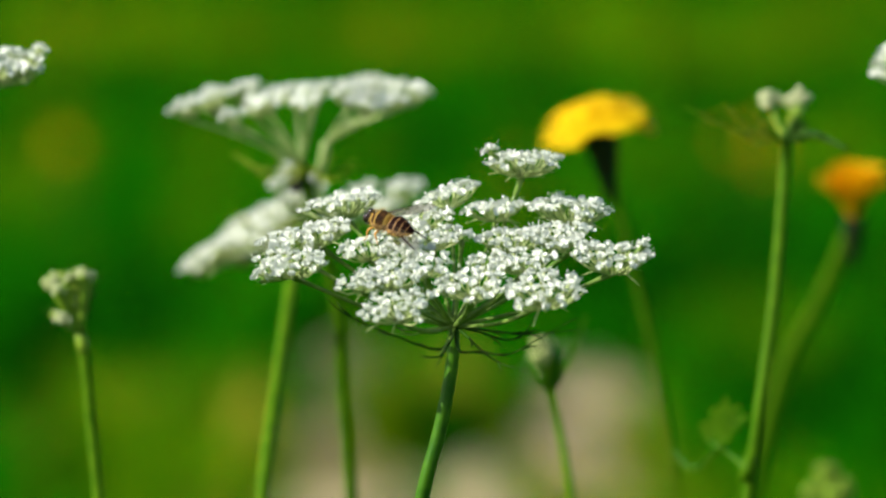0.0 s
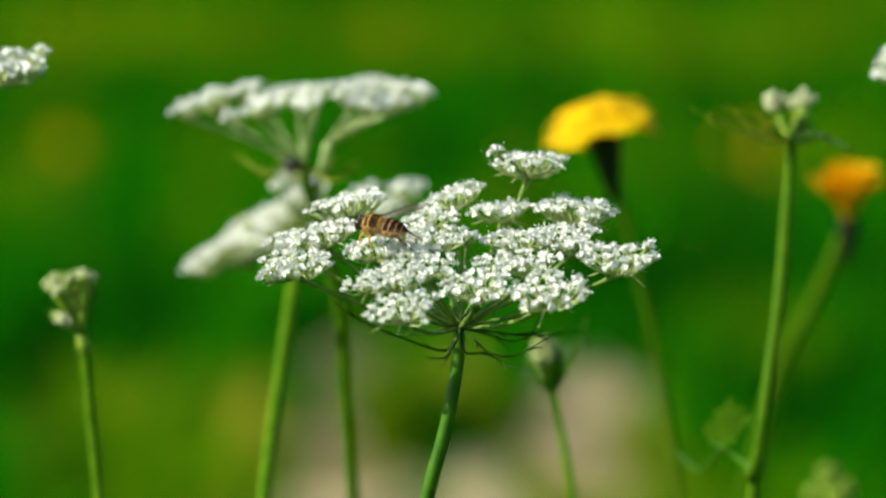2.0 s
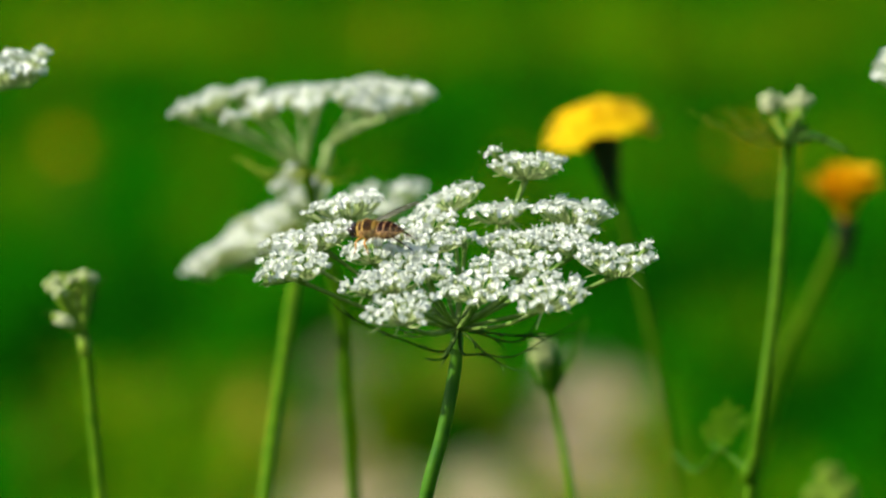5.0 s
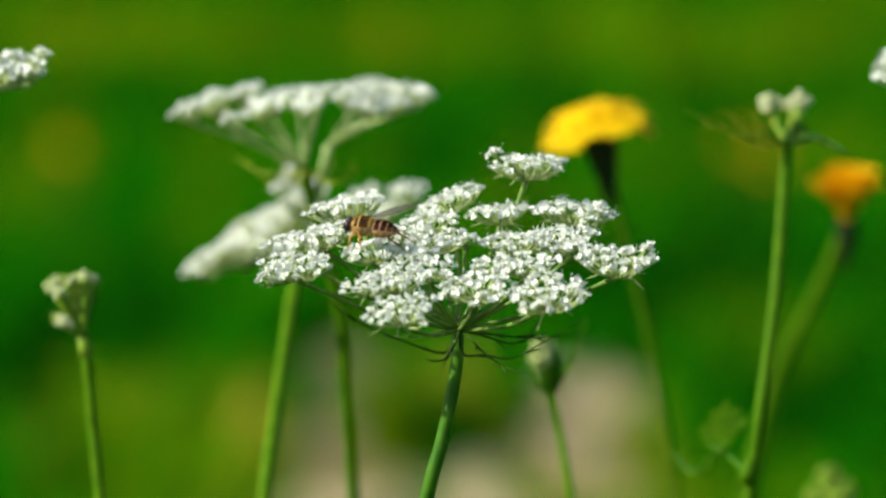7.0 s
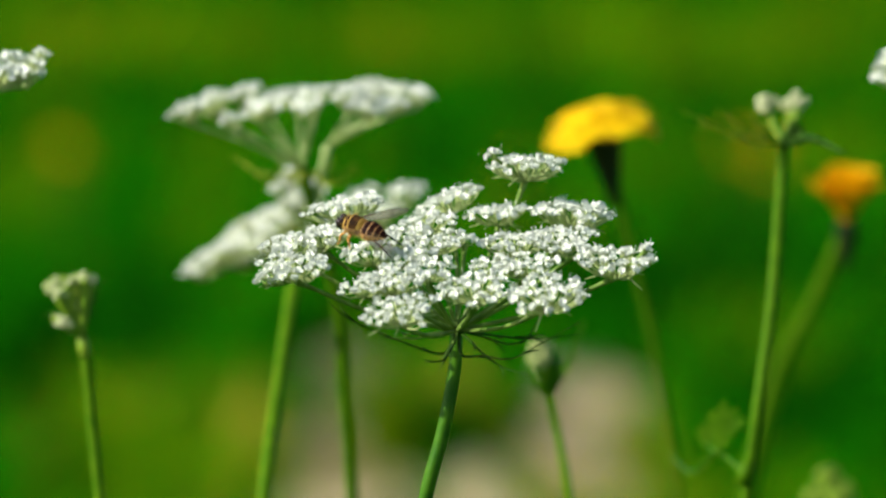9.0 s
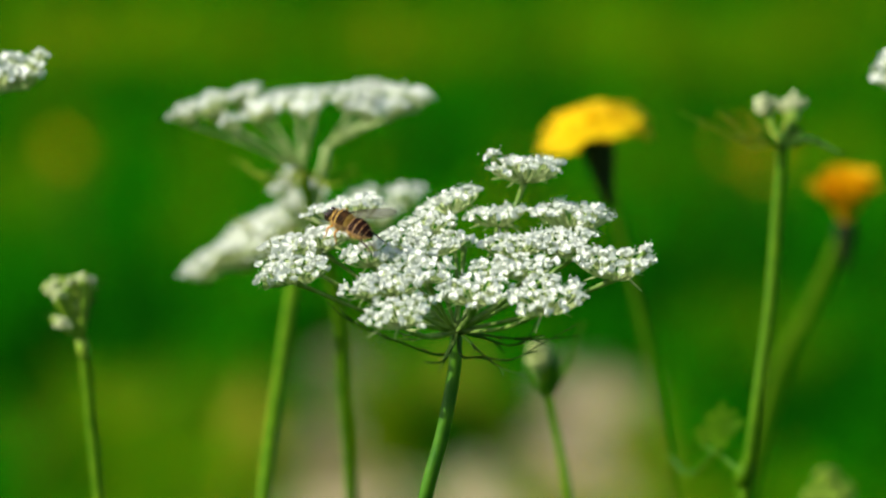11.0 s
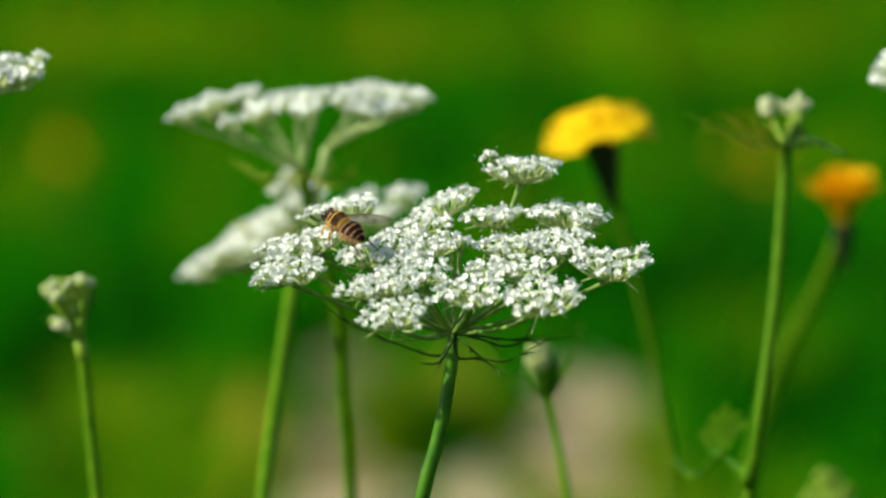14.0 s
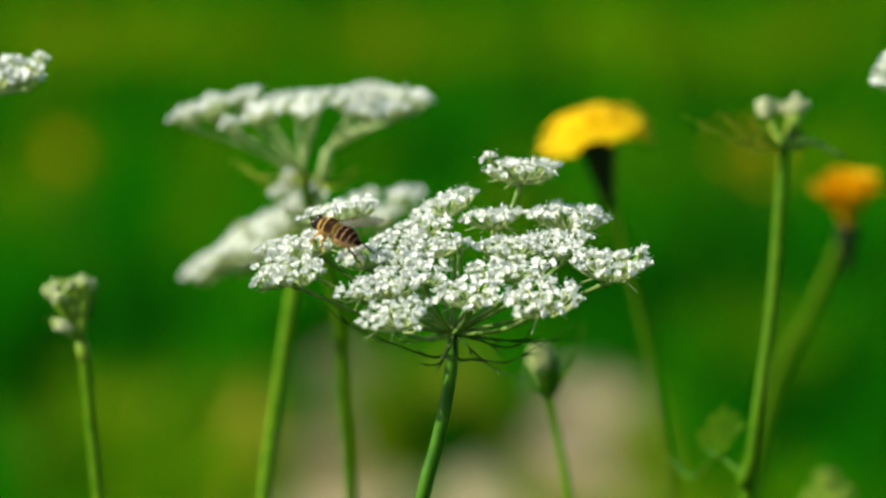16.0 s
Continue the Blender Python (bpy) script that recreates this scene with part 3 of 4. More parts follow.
def young_umbel(line, heads, rng, label, low, top, size, material, ends=(), category="flower bud", bract=0.0004, leafy=None, ray_thick=0.0008, bow=0.0, count=26, second=None, stem=None):
    """A young, contracted umbel: small clusters of closed buds on short rays, with bracts round them."""
    base, hub = line[0], Vector(line[-1])
    plant = thing("wild_carrot_bud", base, label, category, "young umbels")
    stem_part(plant, base, line, low, top, stem)
    whole = size
    for h in heads:
        size = h[3] if len(h) > 3 else whole
        h = Vector(h[:3])
        ray = bmesh.new()
        tube(ray, smooth_line([hub - Vector(base), hub.lerp(h, 0.55) + Vector((h.x - hub.x, h.y - hub.y, 0)) * bow - Vector(base), h - Vector(base)], 3), [ray_thick] * 7, 5)
        cluster = part("budding_umbellet", ray, M_BUD_GREEN, plant)
        for i in range(max(6, int(count * (size / whole) ** 1.5))):
            d = Vector((rng.gauss(0, 1), rng.gauss(0, 1), rng.gauss(0.4, 0.9))).normalized()
            ob = part("bud", BUDS[second if second and rng.random() < 0.45 else material], None, cluster)
            ob.matrix_basis = Matrix.Translation(-Vector(base)) @ frame_for(h + d * size * rng.uniform(0.5, 0.85), d) @ Matrix.Scale(whole * rng.uniform(0.22, 0.40), 4)
    for e in ends:
        e = Vector(e)
        bract_part(plant, base, (hub, hub.lerp(e, 0.5) - Vector((0, 0, 0.0015)), e), rng, bract, 5, leafy)
    return plant


carrot = main_umbel()
rng_b = random.Random(23)
carrot_behind = back_umbel([(-0.0100, 0.2620, 0.0000), (-0.0125, 0.2430, 0.1500), (-0.0174, 0.2270, 0.3204), (-0.0208, 0.2140, 0.4058), (-0.0225, 0.2090, 0.4296), (-0.0234, 0.2050, 0.4485), (-0.0269, 0.2000, 0.4661), (-0.0293, 0.1970, 0.4750), (-0.0308, 0.1950, 0.4811), (-0.0316, 0.1940, 0.4846)], (-0.0319, 0.1900, 0.5007), 0.0285, (-0.10, -0.12, 1), rng_b, "white wild carrot umbel seen edge-on with pale green rays", heads=[(-0.0572, 0.1920, 0.4987, 0.0040), (-0.0521, 0.2000, 0.4995, 0.0047), (-0.0451, 0.2040, 0.5004, 0.0045), (-0.0468, 0.1760, 0.4988, 0.0030), (-0.0391, 0.1960, 0.5001, 0.0045), (-0.0332, 0.2050, 0.5000, 0.0045), (-0.0283, 0.2000, 0.5013, 0.0035), (-0.0300, 0.1840, 0.5010, 0.0037), (-0.0411, 0.1800, 0.5007, 0.0035)], low=0.0014, top=0.0013, stem=M_STEM_OLIVE,
                           branch=[(-0.0292, 0.1970, 0.4746), (-0.0283, 0.1960, 0.4797), (-0.0268, 0.1940, 0.4858), (-0.0260, 0.1930, 0.4899)], branch_heads=[(-0.0208, 0.1800, 0.5040, 0.0047), (-0.0157, 0.2040, 0.5019, 0.0047), (-0.0096, 0.1940, 0.5022, 0.0050), (-0.0051, 0.2040, 0.5001, 0.0030), (-0.0167, 0.1760, 0.5023, 0.0042), (-0.0115, 0.1840, 0.5013, 0.0035)])
carrot_tilted = back_umbel([(-0.0600, 0.1200, 0.0000), (-0.0565, 0.1120, 0.1600), (-0.0461, 0.1180, 0.3466), (-0.0397, 0.1500, 0.4194), (-0.0364, 0.1820, 0.4424), (-0.0341, 0.2120, 0.4549), (-0.0326, 0.2300, 0.4622), (-0.0319, 0.2360, 0.4648)], (-0.0328, 0.2422, 0.4639), 0.031, (-0.40, -0.04, 1), rng_b, "creamy white wild carrot umbel tilted on its thick stem", heads=[(-0.0569, 0.2500, 0.4531, 0.0044), (-0.0506, 0.2400, 0.4580, 0.0050), (-0.0447, 0.2400, 0.4614, 0.0053), (-0.0391, 0.2340, 0.4648, 0.0053), (-0.0530, 0.2330, 0.4582, 0.0046), (-0.0465, 0.2460, 0.4620, 0.0050), (-0.0412, 0.2500, 0.4642, 0.0050), (-0.0356, 0.2380, 0.4681, 0.0046), (-0.0405, 0.2370, 0.4599, 0.0050), (-0.0471, 0.2460, 0.4565, 0.0050), (-0.0348, 0.2400, 0.4745, 0.0030), (-0.0382, 0.2260, 0.4753, 0.0022), (-0.0186, 0.2460, 0.4701, 0.0041), (-0.0090, 0.2420, 0.4716, 0.0040), (-0.0144, 0.2400, 0.4675, 0.0046), (-0.0237, 0.2400, 0.4651, 0.0046), (-0.0304, 0.2360, 0.4648, 0.0041), (-0.0339, 0.2320, 0.4717, 0.0034), (-0.0325, 0.2260, 0.4746, 0.0030), (-0.0310, 0.2240, 0.4718, 0.0034), (-0.0347, 0.2320, 0.4777, 0.0023), (-0.0292, 0.2220, 0.4739, 0.0025)], low=0.0017, top=0.0014, stem=M_STEM_OLIVE)
carrot_corner = back_umbel([(-0.1100, 0.1000, 0.0000), (-0.1093, 0.0900, 0.1472), (-0.1083, 0.0771, 0.2900), (-0.1089, 0.0842, 0.4314), (-0.1095, 0.0921, 0.4765), (-0.1098, 0.0986, 0.5133)], (-0.1125, 0.1004, 0.5233), 0.0268, (0, -0.01, 1), rng_b, "small white wild carrot umbel at the edge of the group", heads=[(-0.0855, 0.0950, 0.5263, 0.0019), (-0.0903, 0.1000, 0.5243, 0.0041), (-0.0879, 0.1000, 0.5214, 0.0031), (-0.0872, 0.0940, 0.5245, 0.0029), (-0.0907, 0.0920, 0.5231, 0.0036), (-0.0932, 0.0890, 0.5238, 0.0041), (-0.0968, 0.0940, 0.5255, 0.0043), (-0.1014, 0.0950, 0.5239, 0.0046), (-0.1010, 0.1100, 0.5183, 0.0043), (-0.1080, 0.1070, 0.5230, 0.0046), (-0.1061, 0.0920, 0.5217, 0.0043), (-0.1141, 0.1070, 0.5225, 0.0046), (-0.1120, 0.0910, 0.5209, 0.0041), (-0.1199, 0.1030, 0.5221, 0.0043), (-0.1252, 0.0910, 0.5230, 0.0036)])
carrot_edge = back_umbel([(0.1200, 0.1400, 0.0000), (0.1181, 0.1299, 0.1445), (0.1155, 0.1167, 0.2847), (0.1162, 0.1234, 0.4235), (0.1174, 0.1315, 0.4694), (0.1180, 0.1379, 0.5057)], (0.1201, 0.1401, 0.5181), 0.0265, (-0.1, -0.15, 1), rng_b, "white wild carrot umbel beside the budding stem", heads=[(0.0960, 0.1400, 0.5161, 0.0037), (0.0972, 0.1330, 0.5194, 0.0034), (0.0965, 0.1330, 0.5152, 0.0032), (0.0987, 0.1330, 0.5174, 0.0037), (0.1033, 0.1480, 0.5148, 0.0044), (0.1049, 0.1350, 0.5188, 0.0046), (0.1131, 0.1510, 0.5151, 0.0046), (0.1101, 0.1400, 0.5136, 0.0044), (0.1176, 0.1440, 0.5174, 0.0046), (0.1231, 0.1330, 0.5167, 0.0044), (0.1291, 0.1500, 0.5160, 0.0044), (0.1349, 0.1440, 0.5157, 0.0041)])

bud_right = young_umbel([(0.0500, 0.1000, 0.0000), (0.0504, 0.1033, 0.1442), (0.0545, 0.1139, 0.2837), (0.0667, 0.1332, 0.4215), (0.0696, 0.1370, 0.4434), (0.0728, 0.1507, 0.4635), (0.0750, 0.1647, 0.4850), (0.0758, 0.1714, 0.4942)], [(0.0726, 0.1779, 0.5020), (0.0791, 0.1779, 0.5021), (0.0779, 0.1876, 0.4994)], random.Random(3), "budding wild carrot umbel with two whitish bud clusters", 0.0016, 0.0012, 0.0027, M_BUD_WHITE,
                        [(0.0529, 0.1500, 0.5050), (0.0610, 0.1580, 0.5040), (0.0641, 0.1600, 0.4981), (0.0677, 0.1600, 0.5026), (0.0703, 0.1620, 0.5000)], ray_thick=0.0007, bract=0.00036, bow=0.2, leafy=M_FROND)
for _e in (((0.0814, 0.16, 0.4974), (0.0885, 0.15, 0.4957)), ((0.0770, 0.1669, 0.4977), (0.0792, 0.1674, 0.5004)), ((0.0777, 0.1667, 0.4965), (0.0804, 0.1671, 0.4985)), ((0.0782, 0.1665, 0.4955), (0.0824, 0.1666, 0.4960))):
    bract_part(bud_right, bud_right.location, ((0.0759, 0.1714, 0.4945), *_e), random.Random(8), 0.0014, 2)
bud_left = young_umbel([(-0.0600, 0.1150, 0.0000), (-0.0600, 0.1100, 0.1476), (-0.0635, 0.1060, 0.2926), (-0.0748, 0.1220, 0.4244), (-0.0763, 0.1250, 0.4382), (-0.0777, 0.1270, 0.4528), (-0.0783, 0.1280, 0.4569), (-0.0788, 0.1280, 0.4598)], [(-0.0851, 0.1280, 0.4691, 0.0022), (-0.0843, 0.1310, 0.4703, 0.0017), (-0.0831, 0.1220, 0.4692, 0.0015), (-0.0816, 0.1280, 0.4711, 0.0015), (-0.0798, 0.1310, 0.4709, 0.0015), (-0.0778, 0.1280, 0.4718, 0.0015), (-0.0769, 0.1320, 0.4710, 0.0010), (-0.0819, 0.1280, 0.4681, 0.0011), (-0.0804, 0.1280, 0.4658, 0.0010), (-0.0841, 0.1260, 0.4633, 0.0010), (-0.0830, 0.1240, 0.4630, 0.0012), (-0.0819, 0.1240, 0.4623, 0.0014), (-0.0809, 0.1260, 0.4612, 0.0011)], random.Random(4), "nodding closed wild carrot bud, pale green and white", 0.0014, 0.0012, 0.0022, M_BUD_WHITE,
                       [(-0.0754, 0.1380, 0.4710), (-0.0767, 0.1320, 0.4669), (-0.0861, 0.1280, 0.4645), (-0.0815, 0.1320, 0.4728)], bract=0.0003, ray_thick=0.0008, bow=0.05, count=34, second=M_BUD_GREEN, stem=M_STEM_OLIVE)
_bm = bmesh.new()
tube(_bm, [Vector(p) - bud_left.location for p in [(-0.0779, 0.1270, 0.4545), (-0.0783, 0.1280, 0.4569), (-0.0788, 0.1280, 0.4593)]], [0.0012, 0.0015, 0.0012], 10)
part("node", _bm, M_BUD_GREEN, bud_left, "pale swollen node under the bud")
bud_middle = young_umbel([(0.0350, 0.1600, 0.0000), (0.0383, 0.1422, 0.1496), (0.0400, 0.1282, 0.2944), (0.0284, 0.1725, 0.4142), (0.0258, 0.1850, 0.4277), (0.0243, 0.1866, 0.4364)], [(0.0216, 0.1800, 0.4468, 0.0018), (0.0228, 0.1810, 0.4462, 0.0019), (0.0211, 0.1790, 0.4450, 0.0020), (0.0226, 0.1800, 0.4444, 0.0021), (0.0219, 0.1800, 0.4432, 0.0018)], random.Random(5), "closed pale green wild carrot bud cupped in bracts", 0.0011, 0.0008, 0.0024, M_BUD, ((0.0253, 0.1924, 0.4405), (0.0246, 0.1975, 0.4406)), bract=0.0011, stem=M_STEM_OLIVE)
for _e, _w in ((((0.0243, 0.1864, 0.4354), (0.0286, 0.2022, 0.4386), (0.0322, 0.2089, 0.4477)), 0.0011), (((0.0243, 0.1864, 0.4354), (0.0213, 0.1849, 0.4383), (0.0199, 0.1876, 0.4424)), 0.0009)):
    bract_part(bud_middle, bud_middle.location, _e, random.Random(12), _w, 0, M_STEM_THIN)
_bm = bmesh.new()
tube(_bm, [Vector(p) - bud_middle.location for p in [(0.0243, 0.1870, 0.4348), (0.0247, 0.1860, 0.4381), (0.0249, 0.1840, 0.4414), (0.0243, 0.1820, 0.4445)]], [0.0010, 0.0020, 0.0023, 0.0014], 10)
part("sheath", _bm, M_STEM_DEEP, bud_middle, "dark green sheath that cups the bud")
bud_low = young_umbel([(0.0900, 0.3200, 0.0000), (0.0883, 0.3093, 0.1310), (0.0868, 0.2946, 0.2581), (0.0909, 0.2991, 0.3838), (0.0911, 0.2998, 0.3877)], [(0.0914, 0.3003, 0.3906), (0.0882, 0.3000, 0.3888), (0.0943, 0.3001, 0.3893), (0.0903, 0.3007, 0.3927), (0.0926, 0.2900, 0.3894)], random.Random(6), "low pale green wild carrot bud cluster", 0.0016, 0.0012, 0.0032, M_BUD_GREEN, bow=0.3, count=48)


def divided_leaf(plant, base, root, mid, tip, rng, bladed=True):
    """A feathery leaf: a midrib with pairs of narrow lobed leaflets."""
    bm = bmesh.new()
    line = smooth_line([Vector(p) - Vector(base) for p in (root, mid, tip)], 6)
    tube(bm, line, [0.0006 - 0.0003 * i / 12 for i in range(13)], 5)
    for i in range(2 if bladed else 13, 13):
        d = (line[min(i + 1, 12)] - line[i - 1]).normalized()
        for s in (-1, 1):
            side = (d.cross(Vector((0, -0.8, 0.6))) * s + d * 0.6).normalized()
            ln = rng.uniform(0.0014, 0.0038)
            a, b = line[i], line[i] + side * ln
            w = d * 0.0009
            up = Vector((0, -0.0004, 0.0005))
            v = [bm.verts.new(p) for p in (a - w * 0.4, a.lerp(b, 0.6) - w + up, b, a.lerp(b, 0.6) + w + up, a + w * 0.4)]
            bm.faces.new(v)
    return part("leaf" if bladed else "leaf_stalk", bm, M_STEM if bladed else M_STEM_DEEP, plant)


divided_leaf(bud_right, bud_right.location, (0.0669, 0.134, 0.4269), (0.0624, 0.15, 0.4282), (0.0585, 0.162, 0.4284), random.Random(9), False)
divided_leaf(bud_right, bud_right.location, (0.0582, 0.162, 0.4281), (0.0593, 0.164, 0.4306), (0.0634, 0.168, 0.4346), random.Random(10))
divided_leaf(bud_right, bud_right.location, (0.0611, 0.15, 0.4287), (0.0618, 0.158, 0.431), (0.0646, 0.16, 0.4341), random.Random(14))
divided_leaf(bud_right, bud_right.location, (0.0606, 0.156, 0.4283), (0.0554, 0.166, 0.4212), (0.051, 0.172, 0.4241), random.Random(11), False)
_bm = bmesh.new()
tube(_bm, [Vector(p) - bud_right.location for p in [(0.0656, 0.1320, 0.4255), (0.0666, 0.1325, 0.4277), (0.0673, 0.1330, 0.4308)]], [0.0015, 0.0021, 0.0015], 10)
part("node", _bm, M_STEM, bud_right)


# ---- yellow flowers ----
def ray_petal(length, width, droop, material=M_YELLOW):
    bm = bmesh.new()
    rows = []
    for i in range(5):
        t = i / 4
        w = width * (0.45, 0.8, 1.0, 1.0, 0.85)[i]
        z = length * (0.22 * t - droop * t * t)
        rows.append([bm.verts.new((length * t, s * w / 2, z - abs(s) * width * 0.12)) for s in (-1, 0, 1)])
    for i in range(4):
        for k in range(2):
            bm.faces.new((rows[i][k], rows[i][k + 1], rows[i + 1][k + 1], rows[i + 1][k]))
    return mesh_of("petal", bm, material)


PETALS = [ray_petal(1.0, 0.34, d) for d in (0.25, 0.4, 0.55)]
DEEP = [ray_petal(1.0, 0.36, d, M_AMBER) for d in (0.25, 0.4, 0.55)]


def hawkbit(line, head_way, radius, rng, label, droop=0.2, stem=None, calyx=1.0, petals=(22, 20, 16, 12), dark=True, thick=0.0013, step=0.18, shapes=PETALS, waist=1.0, lengths=(1.0, 0.85, 0.64, 0.42)):
    """A yellow daisy-like flower: overlapping rows of strap petals above a dark tapered calyx on a thin stem."""
    base, top = line[0], Vector(line[-1])
    plant = thing("hawkbit", base, label, "flower", "yellow flowers")
    stem_part(plant, base, line, thick * 1.25, thick, stem or (M_STEM_DEEP if dark else M_STEM_THIN))
    m = Matrix.Translation(-Vector(base)) @ frame_for(top, head_way)
    bm = bmesh.new()
    prof = ((-1.4, 0.07), (-1.1, 0.12), (-0.7, 0.205), (-0.3, 0.27), (0.0, 0.30), (0.08, 0.2))
    rings = [[bm.verts.new(m @ Vector((math.cos(k * 0.6283) * r * radius * waist, math.sin(k * 0.6283) * r * radius * waist, z * radius * calyx))) for k in range(10)] for z, r in prof]
    for i in range(len(rings) - 1):
        for k in range(10):
            bm.faces.new((rings[i][k], rings[i][(k + 1) % 10], rings[i + 1][(k + 1) % 10], rings[i + 1][k]))
    bm.faces.new(rings[-1])
    bm.faces.new(rings[0][::-1])
    part("calyx", bm, M_CALYX, plant, "dark green tapered calyx")
    for k, count in enumerate(petals):
        for i in range(count):
            ob = part("petal", shapes[rng.randrange(3)], None, plant)
            a = 2 * math.pi * (i + 0.5 * (k % 2)) / count + rng.uniform(-0.08, 0.08)
            s = radius * lengths[k] * rng.uniform(0.92, 1.05)
            ob.matrix_basis = m @ Matrix.Translation((0, 0, radius * 0.05 * (k + 1))) @ Matrix.Rotation(a, 4, "Z") @ Matrix.Rotation(droop - step * k + rng.uniform(-0.05, 0.05), 4, "Y") @ Matrix.Scale(s, 4)
    return plant


yellow = hawkbit([(0.0550, 0.3100, 0.0000), (0.0600, 0.3118, 0.1330), (0.0647, 0.3124, 0.2620), (0.0549, 0.3052, 0.3893), (0.0487, 0.3014, 0.4253), (0.0425, 0.2969, 0.4518), (0.0394, 0.2953, 0.4655), (0.0357, 0.2958, 0.4801)], (-0.19, 0.02, 1), 0.0150, random.Random(31), "bright yellow hawkbit flower with drooping petals and dark calyx", 0.22, step=0.10, stem=M_STEM_OLIVE, thick=0.0008, waist=1.12, petals=(26, 24, 20, 14))
yellow_far = hawkbit([(0.0600, 0.4200, 0.0000), (0.0604, 0.4373, 0.1454), (0.0661, 0.4497, 0.2860), (0.0838, 0.4030, 0.3980), (0.0913, 0.3900, 0.4170), (0.0963, 0.3810, 0.4304), (0.0979, 0.3760, 0.4359), (0.0989, 0.3730, 0.4390), (0.0993, 0.3720, 0.4415)], (0.0, -0.08, 1), 0.0128, random.Random(32), "half-open deep yellow hawkbit on a slanting stem", -1.13, calyx=0.65, waist=0.72, step=0.09, lengths=(1.0, 0.98, 0.94, 0.86), thick=0.0018, stem=M_STEM_OLIVE, shapes=DEEP)
_rng = random.Random(61)
for _x, _y, _n, _r in ((-0.184, 2.67, 2, 0.0046), (0.026, 2.66, 1, 0.0034), (0.150, 2.69, 3, 0.0048), (-0.086, 1.85, 1, 0.0034), (-0.028, 3.05, 1, 0.004), (-0.199, 3.09, 1, 0.0036)):
    for _i in range(_n):
        _a, _b, _h = _x + _rng.uniform(-0.012, 0.012), _y + _rng.uniform(-0.03, 0.03), _rng.uniform(0.07, 0.085)
        hawkbit([(_a, _b, 0), (_a + 0.004, _b, _h * 0.5), (_a, _b, _h)], (0, -0.2, 1), _r * _rng.uniform(0.8, 1.1), _rng, "small yellow hawkbit flower low in the meadow grass", 0.0, petals=(14, 12, 8), shapes=DEEP)


def leaf_tuft(x, y, label, count, rng, tall):
    """A low rosette of broad dark leaves."""
    plant = thing("leaf_rosette", (x, y, 0.0), label, "plant")
    for i in range(count):
        a = i * 2.4 + rng.uniform(-0.3, 0.3)
        bm = bmesh.new()
        ln, up = tall * rng.uniform(0.7, 1.1), rng.uniform(0.5, 1.1)
        rows = []
        for k in range(6):
            t = k / 5
            w = tall * 0.22 * math.sin(math.pi * (0.12 + 0.86 * t))
            p = Vector((math.cos(a), math.sin(a), 0)) * ln * t * 0.6 + Vector((0, 0, ln * up * (t - 0.45 * t * t)))
            s = Vector((-math.sin(a), math.cos(a), 0)) * w
            rows.append([bm.verts.new(p - s + Vector((0, 0, w * 0.3))), bm.verts.new(p), bm.verts.new(p + s + Vector((0, 0, w * 0.3)))])
        for k in range(5):
            for c in range(2):
                bm.faces.new((rows[k][c], rows[k][c + 1], rows[k + 1][c + 1], rows[k + 1][c]))
        part("leaf", bm, M_DARK if i % 3 else M_GRASS, plant)
    return plant


leaf_tuft(-0.002, 2.30, "dark green leaf rosette on bare soil", 60, random.Random(50), 0.052)


